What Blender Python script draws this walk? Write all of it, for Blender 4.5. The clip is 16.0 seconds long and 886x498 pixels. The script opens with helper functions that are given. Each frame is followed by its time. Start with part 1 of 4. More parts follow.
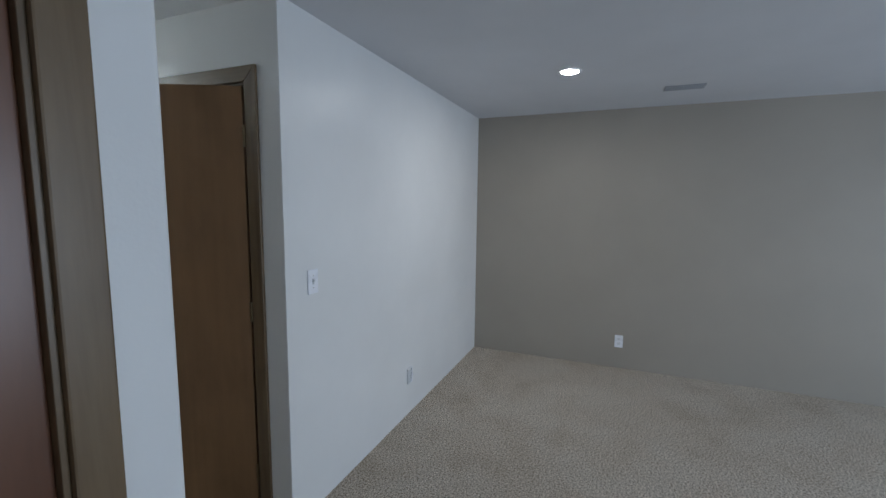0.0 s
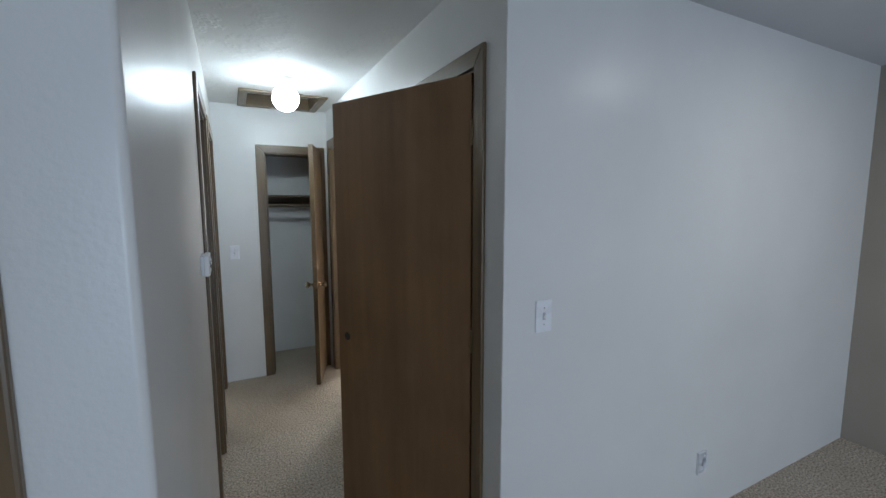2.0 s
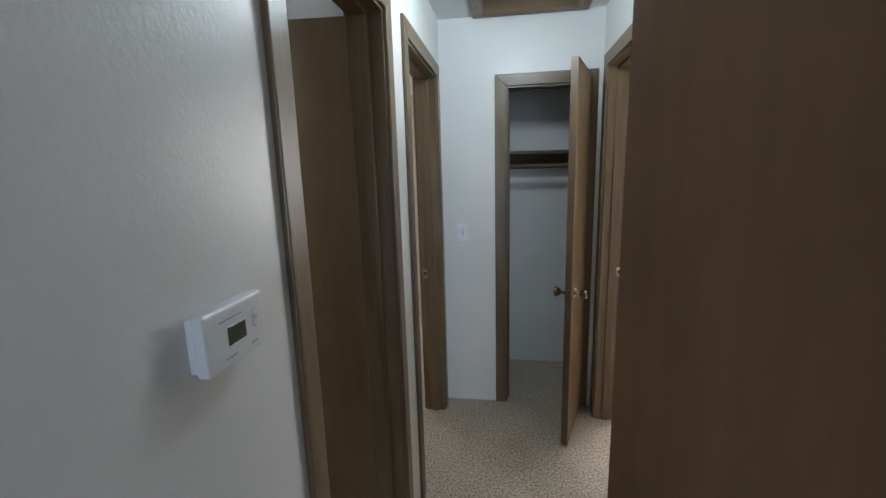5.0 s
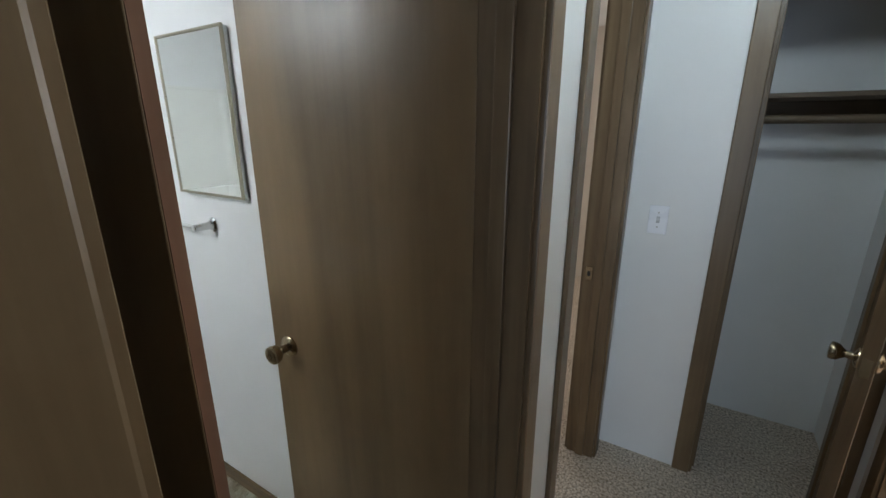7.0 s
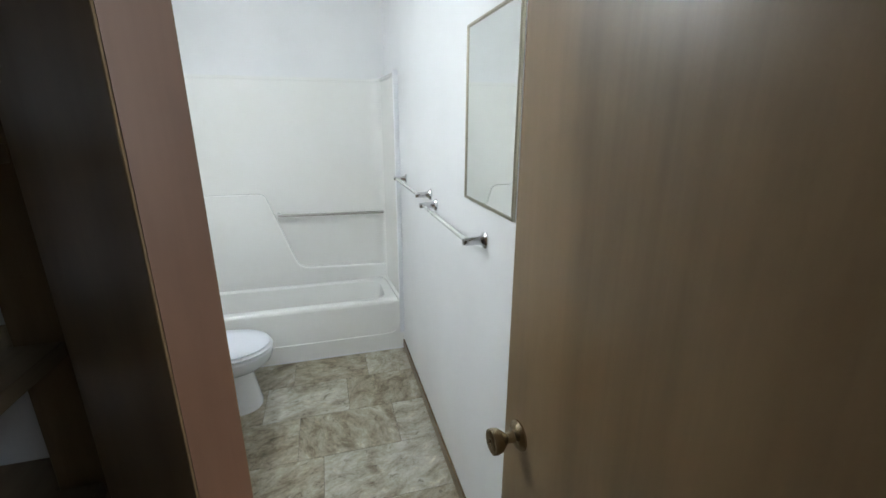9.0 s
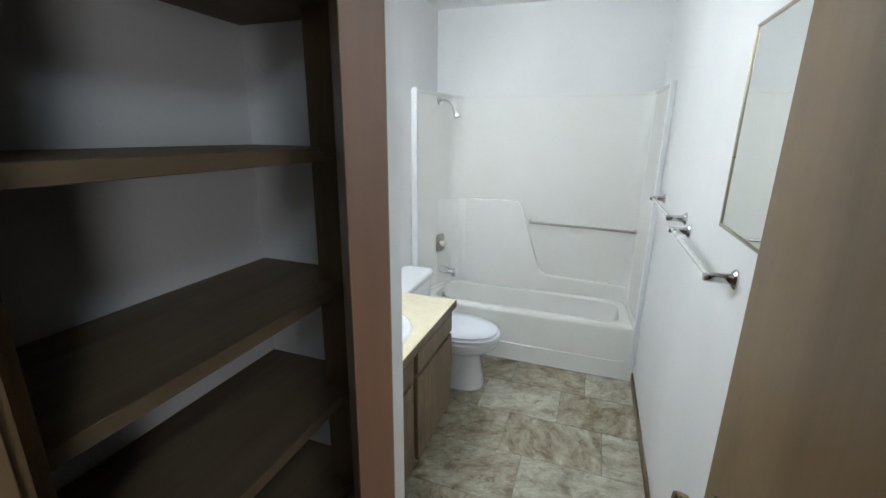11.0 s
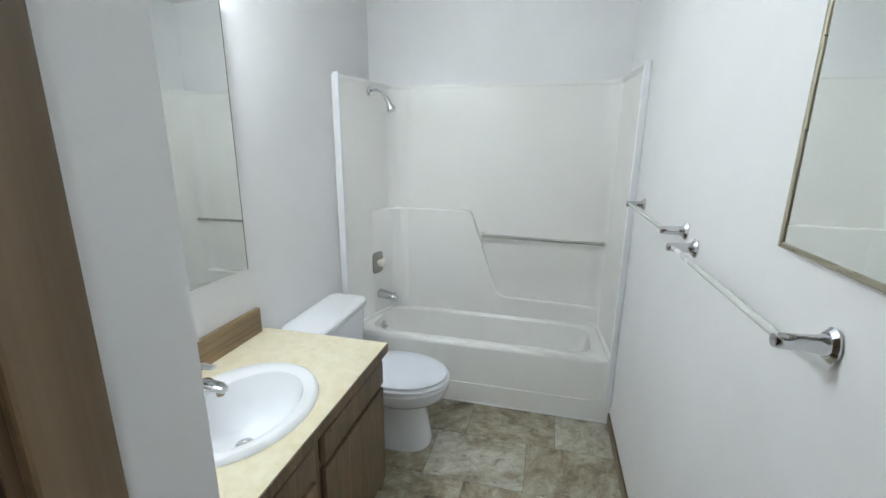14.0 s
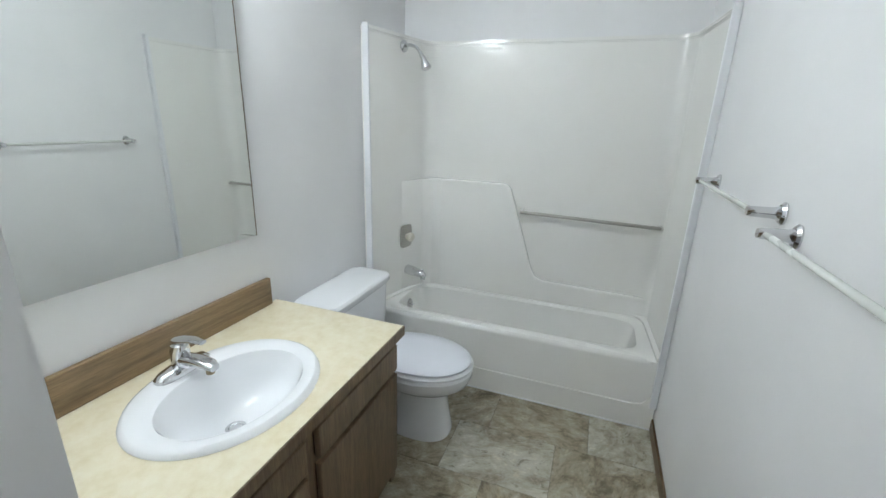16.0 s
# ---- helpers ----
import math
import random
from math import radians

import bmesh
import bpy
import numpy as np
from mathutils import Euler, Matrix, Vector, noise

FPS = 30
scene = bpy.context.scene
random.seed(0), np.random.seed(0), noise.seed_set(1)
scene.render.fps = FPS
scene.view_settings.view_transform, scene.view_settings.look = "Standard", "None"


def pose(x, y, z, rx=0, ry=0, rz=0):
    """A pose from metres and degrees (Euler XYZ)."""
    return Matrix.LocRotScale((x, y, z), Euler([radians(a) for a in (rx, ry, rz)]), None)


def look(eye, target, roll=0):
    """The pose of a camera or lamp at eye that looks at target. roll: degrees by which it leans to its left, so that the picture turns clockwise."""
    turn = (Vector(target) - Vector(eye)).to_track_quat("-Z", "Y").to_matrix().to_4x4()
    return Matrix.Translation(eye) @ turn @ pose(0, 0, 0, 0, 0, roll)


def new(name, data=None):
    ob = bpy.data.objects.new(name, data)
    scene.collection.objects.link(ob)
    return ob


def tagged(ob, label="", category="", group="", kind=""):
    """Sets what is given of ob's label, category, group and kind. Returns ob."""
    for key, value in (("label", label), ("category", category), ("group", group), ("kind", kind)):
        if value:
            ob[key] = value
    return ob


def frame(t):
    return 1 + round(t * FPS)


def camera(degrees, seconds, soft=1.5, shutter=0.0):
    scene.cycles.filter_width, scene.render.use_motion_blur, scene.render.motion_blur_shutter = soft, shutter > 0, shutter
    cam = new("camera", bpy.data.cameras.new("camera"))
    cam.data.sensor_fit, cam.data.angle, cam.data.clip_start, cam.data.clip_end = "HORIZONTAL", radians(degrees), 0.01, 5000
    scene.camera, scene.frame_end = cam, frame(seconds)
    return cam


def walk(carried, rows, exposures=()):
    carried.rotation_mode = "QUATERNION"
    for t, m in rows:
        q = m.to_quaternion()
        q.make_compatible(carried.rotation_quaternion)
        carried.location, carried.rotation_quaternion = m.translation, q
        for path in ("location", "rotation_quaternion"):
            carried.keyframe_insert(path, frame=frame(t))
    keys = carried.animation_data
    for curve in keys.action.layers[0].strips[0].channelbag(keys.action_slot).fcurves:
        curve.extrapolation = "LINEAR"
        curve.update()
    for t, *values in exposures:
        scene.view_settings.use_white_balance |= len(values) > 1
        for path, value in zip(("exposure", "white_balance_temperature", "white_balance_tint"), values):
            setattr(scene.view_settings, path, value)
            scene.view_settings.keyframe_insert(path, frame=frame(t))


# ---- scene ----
cam = camera(93.3, 16.0)
PATH = [
    (0, (-0.477, -3.011, 1.526), (1.363, -2.258, 1.301), 0.6),
    (0.5, (-0.255, -2.946, 1.534), (1.439, -1.906, 1.311), 0.5),
    (1, (-0.108, -2.946, 1.546), (1.364, -1.609, 1.329), 0.2),
    (1.5, (0.018, -2.957, 1.556), (1.184, -1.348, 1.334), -0.0),
    (2, (0.114, -2.847, 1.55), (1.01, -1.072, 1.327), -0.1),
    (2.5, (0.21, -2.633, 1.551), (0.846, -0.75, 1.329), -0.2),
    (3, (0.265, -2.41, 1.537), (0.637, -0.458, 1.309), -0.3),
    (3.5, (0.345, -2.157, 1.551), (0.468, -0.179, 1.286), -0.5),
    (5.8, (0.396, -1.163, 1.489), (-0.14, 0.712, 1.046), -1.3),
    (6, (0.386, -1.097, 1.484), (-0.227, 0.749, 1.02), -1.1),
    (6.5, (0.328, -0.937, 1.483), (-0.468, 0.822, 0.961), -1.0),
    (7, (0.257, -0.787, 1.488), (-0.754, 0.846, 0.931), 0.0),
    (7.5, (0.159, -0.688, 1.485), (-1.062, 0.792, 0.916), 0.1),
    (8, (0.082, -0.601, 1.478), (-1.359, 0.675, 0.919), -0.1),
    (8.5, (0.016, -0.506, 1.507), (-1.632, 0.462, 0.917), -0.4),
    (9, (-0.040, -0.448, 1.502), (-1.882, 0.069, 0.922), 0.1),
    (9.5, (-0.067, -0.440, 1.495), (-1.984, -0.391, 0.928), 0.4),
    (10, (-0.028, -0.415, 1.497), (-1.918, -0.746, 0.934), 0.4),
    (10.2, (0.007, -0.388, 1.505), (-1.855, -0.854, 0.943), 0.4),
    (12.3, (-0.047, -0.346, 1.487), (-1.846, -1.048, 0.965), 0.9),
    (12.5, (-0.097, -0.366, 1.478), (-1.918, -1.015, 0.965), 1.0),
    (13, (-0.224, -0.39, 1.463), (-2.082, -0.937, 0.963), 0.8),
    (13.5, (-0.372, -0.397, 1.449), (-2.248, -0.89, 0.958), 0.6),
    (14, (-0.52, -0.395, 1.429), (-2.403, -0.864, 0.946), 0.5),
    (14.5, (-0.584, -0.403, 1.411), (-2.477, -0.834, 0.933), 0.6),
    (15, (-0.623, -0.406, 1.393), (-2.515, -0.836, 0.908), 0.9),
    (15.5, (-0.665, -0.394, 1.38), (-2.522, -0.92, 0.857), 1.7),
    (16, (-0.726, -0.398, 1.369), (-2.525, -1.043, 0.778), 1.9),
]
EXPOSURES = ((0, 0.0), (1, -0.02), (2, -0.17), (3, -0.25), (3.5, -0.23), (6, -0.05), (7, -0.05), (8, 0.08), (9.5, 0.17), (12.5, 0.18), (14.5, 0.01), (16, -0.03))
walk(cam, [(t, look(eye, target, roll)) for t, eye, target, roll in PATH], EXPOSURES)

# ---- world and light ----
world = bpy.data.worlds.new("world")
scene.world = world
world.use_nodes = True
wn = world.node_tree
sky = wn.nodes.new("ShaderNodeTexSky")
sky.sky_type, sky.sun_disc = "NISHITA", False
sky.sun_elevation, sky.sun_rotation = radians(35), radians(200)
wn.links.new(sky.outputs[0], wn.nodes["Background"].inputs[0])
wn.nodes["Background"].inputs[1].default_value = 0.1


def area_lamp(name, m, w, h, watts, colour):
    data = bpy.data.lights.new(name, "AREA")
    data.shape, data.size, data.size_y, data.energy, data.color = "RECTANGLE", w, h, watts, colour
    ob = new(name, data)
    ob.matrix_world = m
    return ob


DAY = (0.60, 0.77, 1.0)
area_lamp("window_light_living", look((0.95, -7.36, 1.06), (1.2, 0, 0.5)), 1.8, 1.9, 86, DAY)
area_lamp("window_light_bedroom_east", look((2.85, 3.22, 1.5), (2.0, 0, 0.9)), 1.4, 1.2, 105, (0.97, 0.96, 0.96))
area_lamp("window_light_bedroom_west", look((-2.2, 3.40, 1.5), (-0.6, 0, 0.9)), 1.3, 1.2, 30, (1.0, 0.95, 0.9))
BULB, VANITY, DOWN = 60.0, 99.0, 240.0


# ---- materials ----
def material(name, colour, rough=0.5, metal=0.0, spec=0.5):
    m = bpy.data.materials.new(name)
    m.use_nodes = True
    b = m.node_tree.nodes["Principled BSDF"]
    b.inputs["Base Color"].default_value = (*colour, 1)
    b.inputs["Roughness"].default_value = rough
    b.inputs["Metallic"].default_value = metal
    b.inputs["Specular IOR Level"].default_value = spec
    return m, m.node_tree, b


def node(tree, kind, **values):
    n = tree.nodes.new(kind)
    for k, v in values.items():
        n.inputs[k.replace("_", " ")].default_value = v
    return n


def coords(tree, scale=(1, 1, 1), space="Object", turn=(0, 0, 0)):
    c = tree.nodes.new("ShaderNodeTexCoord")
    mp = tree.nodes.new("ShaderNodeMapping")
    mp.inputs["Scale"].default_value = scale
    mp.inputs["Rotation"].default_value = turn
    tree.links.new(c.outputs[space], mp.inputs[0])
    return mp.outputs[0]


def ramp(tree, fac, stops):
    r = tree.nodes.new("ShaderNodeValToRGB")
    e = r.color_ramp.elements
    e[0].position, e[0].color = stops[0][0], (*stops[0][1], 1)
    e[1].position, e[1].color = stops[-1][0], (*stops[-1][1], 1)
    for p, c in stops[1:-1]:
        e.new(p).color = (*c, 1)
    tree.links.new(fac, r.inputs[0])
    return r.outputs[0]


def bump(tree, b, height, strength, distance):
    n = node(tree, "ShaderNodeBump", Strength=strength, Distance=distance)
    tree.links.new(height, n.inputs["Height"])
    tree.links.new(n.outputs[0], b.inputs["Normal"])


def noise_tex(tree, vec, scale, detail=4.0, rough=0.55):
    n = node(tree, "ShaderNodeTexNoise", Scale=scale, Detail=detail, Roughness=rough)
    tree.links.new(vec, n.inputs["Vector"])
    return n.outputs[0]


def paint(name, colour, rough, relief=0.25, size=110):
    m, t, b = material(name, colour, rough)
    v = coords(t)
    dark = tuple(c * 0.93 for c in colour)
    t.links.new(ramp(t, noise_tex(t, v, 1.7, 5), [(0.3, dark), (0.7, colour)]), b.inputs["Base Color"])
    r = ramp(t, noise_tex(t, v, 4.0, 6), [(0.3, (rough * 0.88,) * 3), (0.7, (rough * 1.12,) * 3)])
    t.links.new(r, b.inputs["Roughness"])
    bump(t, b, noise_tex(t, v, size, 3), relief, 0.002)
    return m


def textured_ceiling(name, colour):
    m, t, b = material(name, colour, 0.75)
    v = coords(t)
    mask = ramp(t, noise_tex(t, v, 9, 3), [(0.47, (0, 0, 0)), (0.56, (1, 1, 1))])
    fine = noise_tex(t, v, 60, 5)
    mul = t.nodes.new("ShaderNodeMixRGB")
    mul.blend_type = "MULTIPLY"
    mul.inputs[0].default_value = 1
    t.links.new(mask, mul.inputs[1])
    t.links.new(fine, mul.inputs[2])
    t.links.new(ramp(t, noise_tex(t, v, 2, 4), [(0.3, tuple(c * 0.94 for c in colour)), (0.7, colour)]), b.inputs["Base Color"])
    bump(t, b, mul.outputs[0], 0.55, 0.006)
    return m


def wood(name, dark, mid, light, rough, scale=1.0, along="Z", grain=0.92):
    m, t, b = material(name, mid, rough)
    s = (9 * scale, 9 * scale, 0.55 * scale) if along == "Z" else (0.55 * scale, 9 * scale, 9 * scale)
    v = coords(t, s)
    info = t.nodes.new("ShaderNodeObjectInfo")
    add = t.nodes.new("ShaderNodeVectorMath")
    add.operation = "ADD"
    mul = t.nodes.new("ShaderNodeVectorMath")
    mul.operation = "SCALE"
    mul.inputs[0].default_value = (7, 13, 5)
    t.links.new(info.outputs["Random"], mul.inputs["Scale"])
    t.links.new(v, add.inputs[0])
    t.links.new(mul.outputs[0], add.inputs[1])
    n1 = node(t, "ShaderNodeTexNoise", Scale=0.8, Detail=6, Roughness=0.6, Distortion=1.2)
    t.links.new(add.outputs[0], n1.inputs["Vector"])
    n2 = node(t, "ShaderNodeTexNoise", Scale=9.0, Detail=4, Roughness=0.7)
    t.links.new(add.outputs[0], n2.inputs["Vector"])
    c1 = ramp(t, n1.outputs[0], [(0.28, dark), (0.5, mid), (0.75, light)])
    c2 = ramp(t, n2.outputs[0], [(0.38, (grain, grain * 0.99, grain * 0.98)), (0.58, (1, 1, 1))])
    mix = t.nodes.new("ShaderNodeMixRGB")
    mix.blend_type = "MULTIPLY"
    mix.inputs[0].default_value = 0.7
    t.links.new(c1, mix.inputs[1])
    t.links.new(c2, mix.inputs[2])
    blotch = noise_tex(t, coords(t, (1, 1, 0.5) if along == "Z" else (0.5, 1, 1)), 4.5, 6, 0.6)
    c3 = ramp(t, blotch, [(0.32, (0.80, 0.78, 0.75)), (0.5, (1, 1, 1)), (0.68, (1.10, 1.08, 1.04))])
    mix2 = t.nodes.new("ShaderNodeMixRGB")
    mix2.blend_type = "MULTIPLY"
    mix2.inputs[0].default_value = 0.8
    t.links.new(mix.outputs[0], mix2.inputs[1])
    t.links.new(c3, mix2.inputs[2])
    t.links.new(mix2.outputs[0], b.inputs["Base Color"])
    r = ramp(t, blotch, [(0.3, (rough * 1.15,) * 3), (0.7, (rough * 0.9,) * 3)])
    t.links.new(r, b.inputs["Roughness"])
    return m


def carpet_material(name):
    m, t, b = material(name, (0.3, 0.25, 0.19), 0.95, 0, 0.1)
    v = coords(t)
    n = noise_tex(t, v, 95, 5, 0.8)
    big = noise_tex(t, v, 2.6, 6, 0.62)
    c1 = ramp(t, n, [(0.36, (0.13, 0.105, 0.08)), (0.47, (0.53, 0.45, 0.36)), (0.59, (0.93, 0.84, 0.73))])
    c2 = ramp(t, big, [(0.28, (0.80, 0.77, 0.72)), (0.46, (0.96, 0.94, 0.92)), (0.58, (1, 1, 1)), (0.74, (1.08, 1.07, 1.05))])
    mix = t.nodes.new("ShaderNodeMixRGB")
    mix.blend_type = "MULTIPLY"
    mix.inputs[0].default_value = 1
    t.links.new(c1, mix.inputs[1])
    t.links.new(c2, mix.inputs[2])
    t.links.new(mix.outputs[0], b.inputs["Base Color"])
    bump(t, b, noise_tex(t, v, 88, 4, 0.75), 1.0, 0.016)
    return m


def stone_tile(name, tones, lift):
    """Printed slate: streaks that lie at a different slant on each piece, fine dark veins and pale flecks."""
    m, t, b = material(name, tones[2], 0.40)
    c = t.nodes.new("ShaderNodeTexCoord")
    info = t.nodes.new("ShaderNodeObjectInfo")
    turn = t.nodes.new("ShaderNodeMath")
    turn.operation = "MULTIPLY"
    turn.inputs[1].default_value = 6.0
    t.links.new(info.outputs["Random"], turn.inputs[0])
    rot = t.nodes.new("ShaderNodeVectorRotate")
    rot.rotation_type = "Z_AXIS"
    t.links.new(c.outputs["Object"], rot.inputs["Vector"])
    t.links.new(turn.outputs[0], rot.inputs["Angle"])
    mp = t.nodes.new("ShaderNodeMapping")
    mp.inputs["Scale"].default_value = (1.0, 1.55, 1.0)
    t.links.new(rot.outputs[0], mp.inputs[0])
    add = t.nodes.new("ShaderNodeVectorMath")
    add.operation = "ADD"
    mul = t.nodes.new("ShaderNodeVectorMath")
    mul.operation = "SCALE"
    mul.inputs[0].default_value = (31, 17, 9)
    t.links.new(info.outputs["Random"], mul.inputs["Scale"])
    t.links.new(mp.outputs[0], add.inputs[0])
    t.links.new(mul.outputs[0], add.inputs[1])
    n = node(t, "ShaderNodeTexNoise", Scale=6.5, Detail=14, Roughness=0.76, Distortion=0.35)
    t.links.new(add.outputs[0], n.inputs["Vector"])
    stops = [0.30, 0.41, 0.49, 0.56, 0.64, 0.74]
    base = ramp(t, n.outputs[0], list(zip([p - lift for p in stops], tones)))
    vein = node(t, "ShaderNodeTexNoise", Scale=15.0, Detail=12, Roughness=0.80, Distortion=0.45)
    t.links.new(add.outputs[0], vein.inputs["Vector"])
    c2 = ramp(t, vein.outputs[0], [(0.36, (0.34, 0.30, 0.24)), (0.45, (0.96, 0.95, 0.93)), (0.54, (1.0, 1.0, 1.0)), (0.64, (1.42, 1.40, 1.34))])
    mix = t.nodes.new("ShaderNodeMixRGB")
    mix.blend_type = "MULTIPLY"
    mix.inputs[0].default_value = 0.95
    t.links.new(base, mix.inputs[1])
    t.links.new(c2, mix.inputs[2])
    t.links.new(mix.outputs[0], b.inputs["Base Color"])
    bump(t, b, vein.outputs[0], 0.15, 0.001)
    return m


def laminate(name):
    m, t, b = material(name, (0.78, 0.68, 0.46), 0.32)
    v = coords(t)
    c = ramp(t, noise_tex(t, v, 26, 7, 0.65), [(0.3, (0.67, 0.59, 0.405)), (0.5, (0.72, 0.65, 0.48)), (0.7, (0.76, 0.705, 0.555))])
    t.links.new(c, b.inputs["Base Color"])
    return m


def glow(name, colour, strength):
    m = bpy.data.materials.new(name)
    m.use_nodes = True
    t = m.node_tree
    t.nodes.remove(t.nodes["Principled BSDF"])
    e = node(t, "ShaderNodeEmission", Strength=strength)
    e.inputs[0].default_value = (*colour, 1)
    t.links.new(e.outputs[0], t.nodes["Material Output"].inputs[0])
    return m


def worn_metal(name, colour, rough):
    m, t, b = material(name, colour, rough, 1.0)
    v = coords(t)
    r = ramp(t, noise_tex(t, v, 40, 4), [(0.3, (rough * 0.9,) * 3), (0.75, (rough * 1.15,) * 3)])
    t.links.new(r, b.inputs["Roughness"])
    return m


def glazed(name, colour, rough, tint):
    m, t, b = material(name, colour, rough)
    v = coords(t)
    t.links.new(ramp(t, noise_tex(t, v, 2.5, 5), [(0.3, tint), (0.65, colour)]), b.inputs["Base Color"])
    r = ramp(t, noise_tex(t, v, 7, 4), [(0.3, (rough * 0.8,) * 3), (0.7, (rough * 1.3,) * 3)])
    t.links.new(r, b.inputs["Roughness"])
    return m


WHITE = paint("paint_white", (0.80, 0.80, 0.79), 0.34)
BATH = paint("paint_bath", (0.85, 0.85, 0.855), 0.5, 0.12)
# White closet walls darkened to grey: the recess's shade is in the colour.
CLOSET_SHADE = paint("paint_closet_shade", (0.50, 0.505, 0.525), 0.6)
TAUPE = paint("paint_taupe", (0.365, 0.328, 0.280), 0.55)
BEIGE = paint("paint_beige", (0.76, 0.70, 0.63), 0.6)
CEILING = textured_ceiling("ceiling_texture", (0.80, 0.80, 0.79))
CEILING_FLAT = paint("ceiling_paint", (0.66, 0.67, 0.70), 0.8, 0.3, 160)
CARPET = carpet_material("carpet")
DOOR = wood("door_wood", (0.135, 0.068, 0.028), (0.186, 0.097, 0.041), (0.228, 0.125, 0.056), 0.42, 0.35)
DOOR_LIGHT = wood("door_wood_light", (0.146, 0.094, 0.047), (0.204, 0.136, 0.072), (0.258, 0.176, 0.096), 0.35, 0.35)
RED_DOOR = wood("door_wood_red", (0.10, 0.040, 0.020), (0.15, 0.062, 0.032), (0.19, 0.085, 0.045), 0.30, 0.6)
TRIM = wood("trim_wood", (0.083, 0.052, 0.025), (0.146, 0.095, 0.050), (0.202, 0.140, 0.078), 0.36, 1.4)
TRIM_H = wood("trim_wood_level", (0.083, 0.052, 0.025), (0.146, 0.095, 0.050), (0.202, 0.140, 0.078), 0.36, 1.4, "X")
OAK = wood("oak", (0.105, 0.066, 0.036), (0.175, 0.115, 0.066), (0.225, 0.155, 0.092), 0.42, 3.4, "Z", 0.55)
OAK_H = wood("oak_level", (0.165, 0.108, 0.055), (0.275, 0.188, 0.100), (0.350, 0.248, 0.142), 0.40, 3.0, "X", 0.66)
SHELF = wood("shelf_wood", (0.072, 0.048, 0.027), (0.120, 0.084, 0.050), (0.163, 0.117, 0.072), 0.55, 1.5, "X")
EDGE = wood("door_edge_wood", (0.120, 0.058, 0.036), (0.150, 0.074, 0.046), (0.175, 0.090, 0.056), 0.40, 0.8)
SLATE = [(0.085, 0.068, 0.040), (0.195, 0.162, 0.106), (0.315, 0.276, 0.198), (0.385, 0.350, 0.270), (0.480, 0.455, 0.380), (0.640, 0.625, 0.560)]
STONE = stone_tile("stone_vinyl", SLATE, 0.0)
STONE_PALE = stone_tile("stone_vinyl_pale", [(0.110, 0.090, 0.056), (0.235, 0.205, 0.146), (0.365, 0.335, 0.262), (0.44, 0.42, 0.35), (0.52, 0.51, 0.45), (0.66, 0.65, 0.60)], 0.02)
GROUT = material("joint", (0.16, 0.13, 0.10), 0.8)[0]
LAMINATE = laminate("cream_laminate")
PORCELAIN = glazed("porcelain", (0.86, 0.87, 0.89), 0.10, (0.83, 0.84, 0.86))
ACRYLIC = glazed("acrylic", (0.865, 0.86, 0.835), 0.15, (0.845, 0.835, 0.80))
CHROME = worn_metal("chrome", (0.64, 0.645, 0.655), 0.06)
LID = glazed("lid_plastic", (0.79, 0.81, 0.87), 0.22, (0.77, 0.79, 0.85))
BAR = glazed("bar_plastic", (0.66, 0.67, 0.64), 0.22, (0.63, 0.64, 0.61))
STEEL = worn_metal("brushed_steel", (0.46, 0.445, 0.41), 0.36)
BRASS = worn_metal("aged_brass", (0.36, 0.285, 0.185), 0.22)
DARK_BRASS = worn_metal("dark_brass", (0.20, 0.15, 0.09), 0.32)
GOLD = worn_metal("gold_frame", (0.44, 0.40, 0.31), 0.3)
MIRROR = material("mirror", (0.86, 0.88, 0.86), 0.015, 1.0)[0]
PLASTIC = glazed("white_plastic", (0.80, 0.81, 0.83), 0.35, (0.76, 0.77, 0.79))
IVORY = glazed("ivory_ceramic", (0.74, 0.71, 0.62), 0.3, (0.68, 0.65, 0.56))
BLACK = material("black", (0.012, 0.012, 0.012), 0.5)[0]
SCREEN = material("dark_screen", (0.03, 0.035, 0.025), 0.25)[0]
VENT = glazed("vent_metal", (0.34, 0.36, 0.40), 0.45, (0.30, 0.32, 0.35))
PLATE = glazed("plate_plastic", (0.86, 0.87, 0.91), 0.28, (0.84, 0.85, 0.89))
GREY_MARK = material("grey_print", (0.45, 0.46, 0.48), 0.6)[0]
SLAT = material("blind_slat", (0.82, 0.82, 0.80), 0.5)[0]
GLOBE = glow("lit_globe", (0.745, 0.905, 1.0), BULB)
BULB_GLOW = glow("lit_bulb", (0.86, 0.945, 0.985), VANITY)
DOWN_GLOW = glow("lit_downlight", (0.93, 0.96, 1.0), DOWN)
OUTSIDE = glow("outside_light", (0.92, 0.96, 1.0), 3.0)


# ---- building helpers ----
def part(name, bm, mat, parent=None, label="", smooth=False):
    me = bpy.data.meshes.new(name)
    bm.normal_update()
    bm.to_mesh(me)
    bm.free()
    me.materials.append(mat)
    if smooth:
        for p in me.polygons:
            p.use_smooth = True
        me.set_sharp_from_angle(angle=radians(38))
    ob = new(name, me)
    ob.parent = parent
    if label:
        ob["label"] = label
    return ob


def thing(name, m, label, category, group="", kind=""):
    ob = new(name)
    ob.matrix_world = m
    ob.empty_display_size = 0.05
    return tagged(ob, label, category, group, kind)


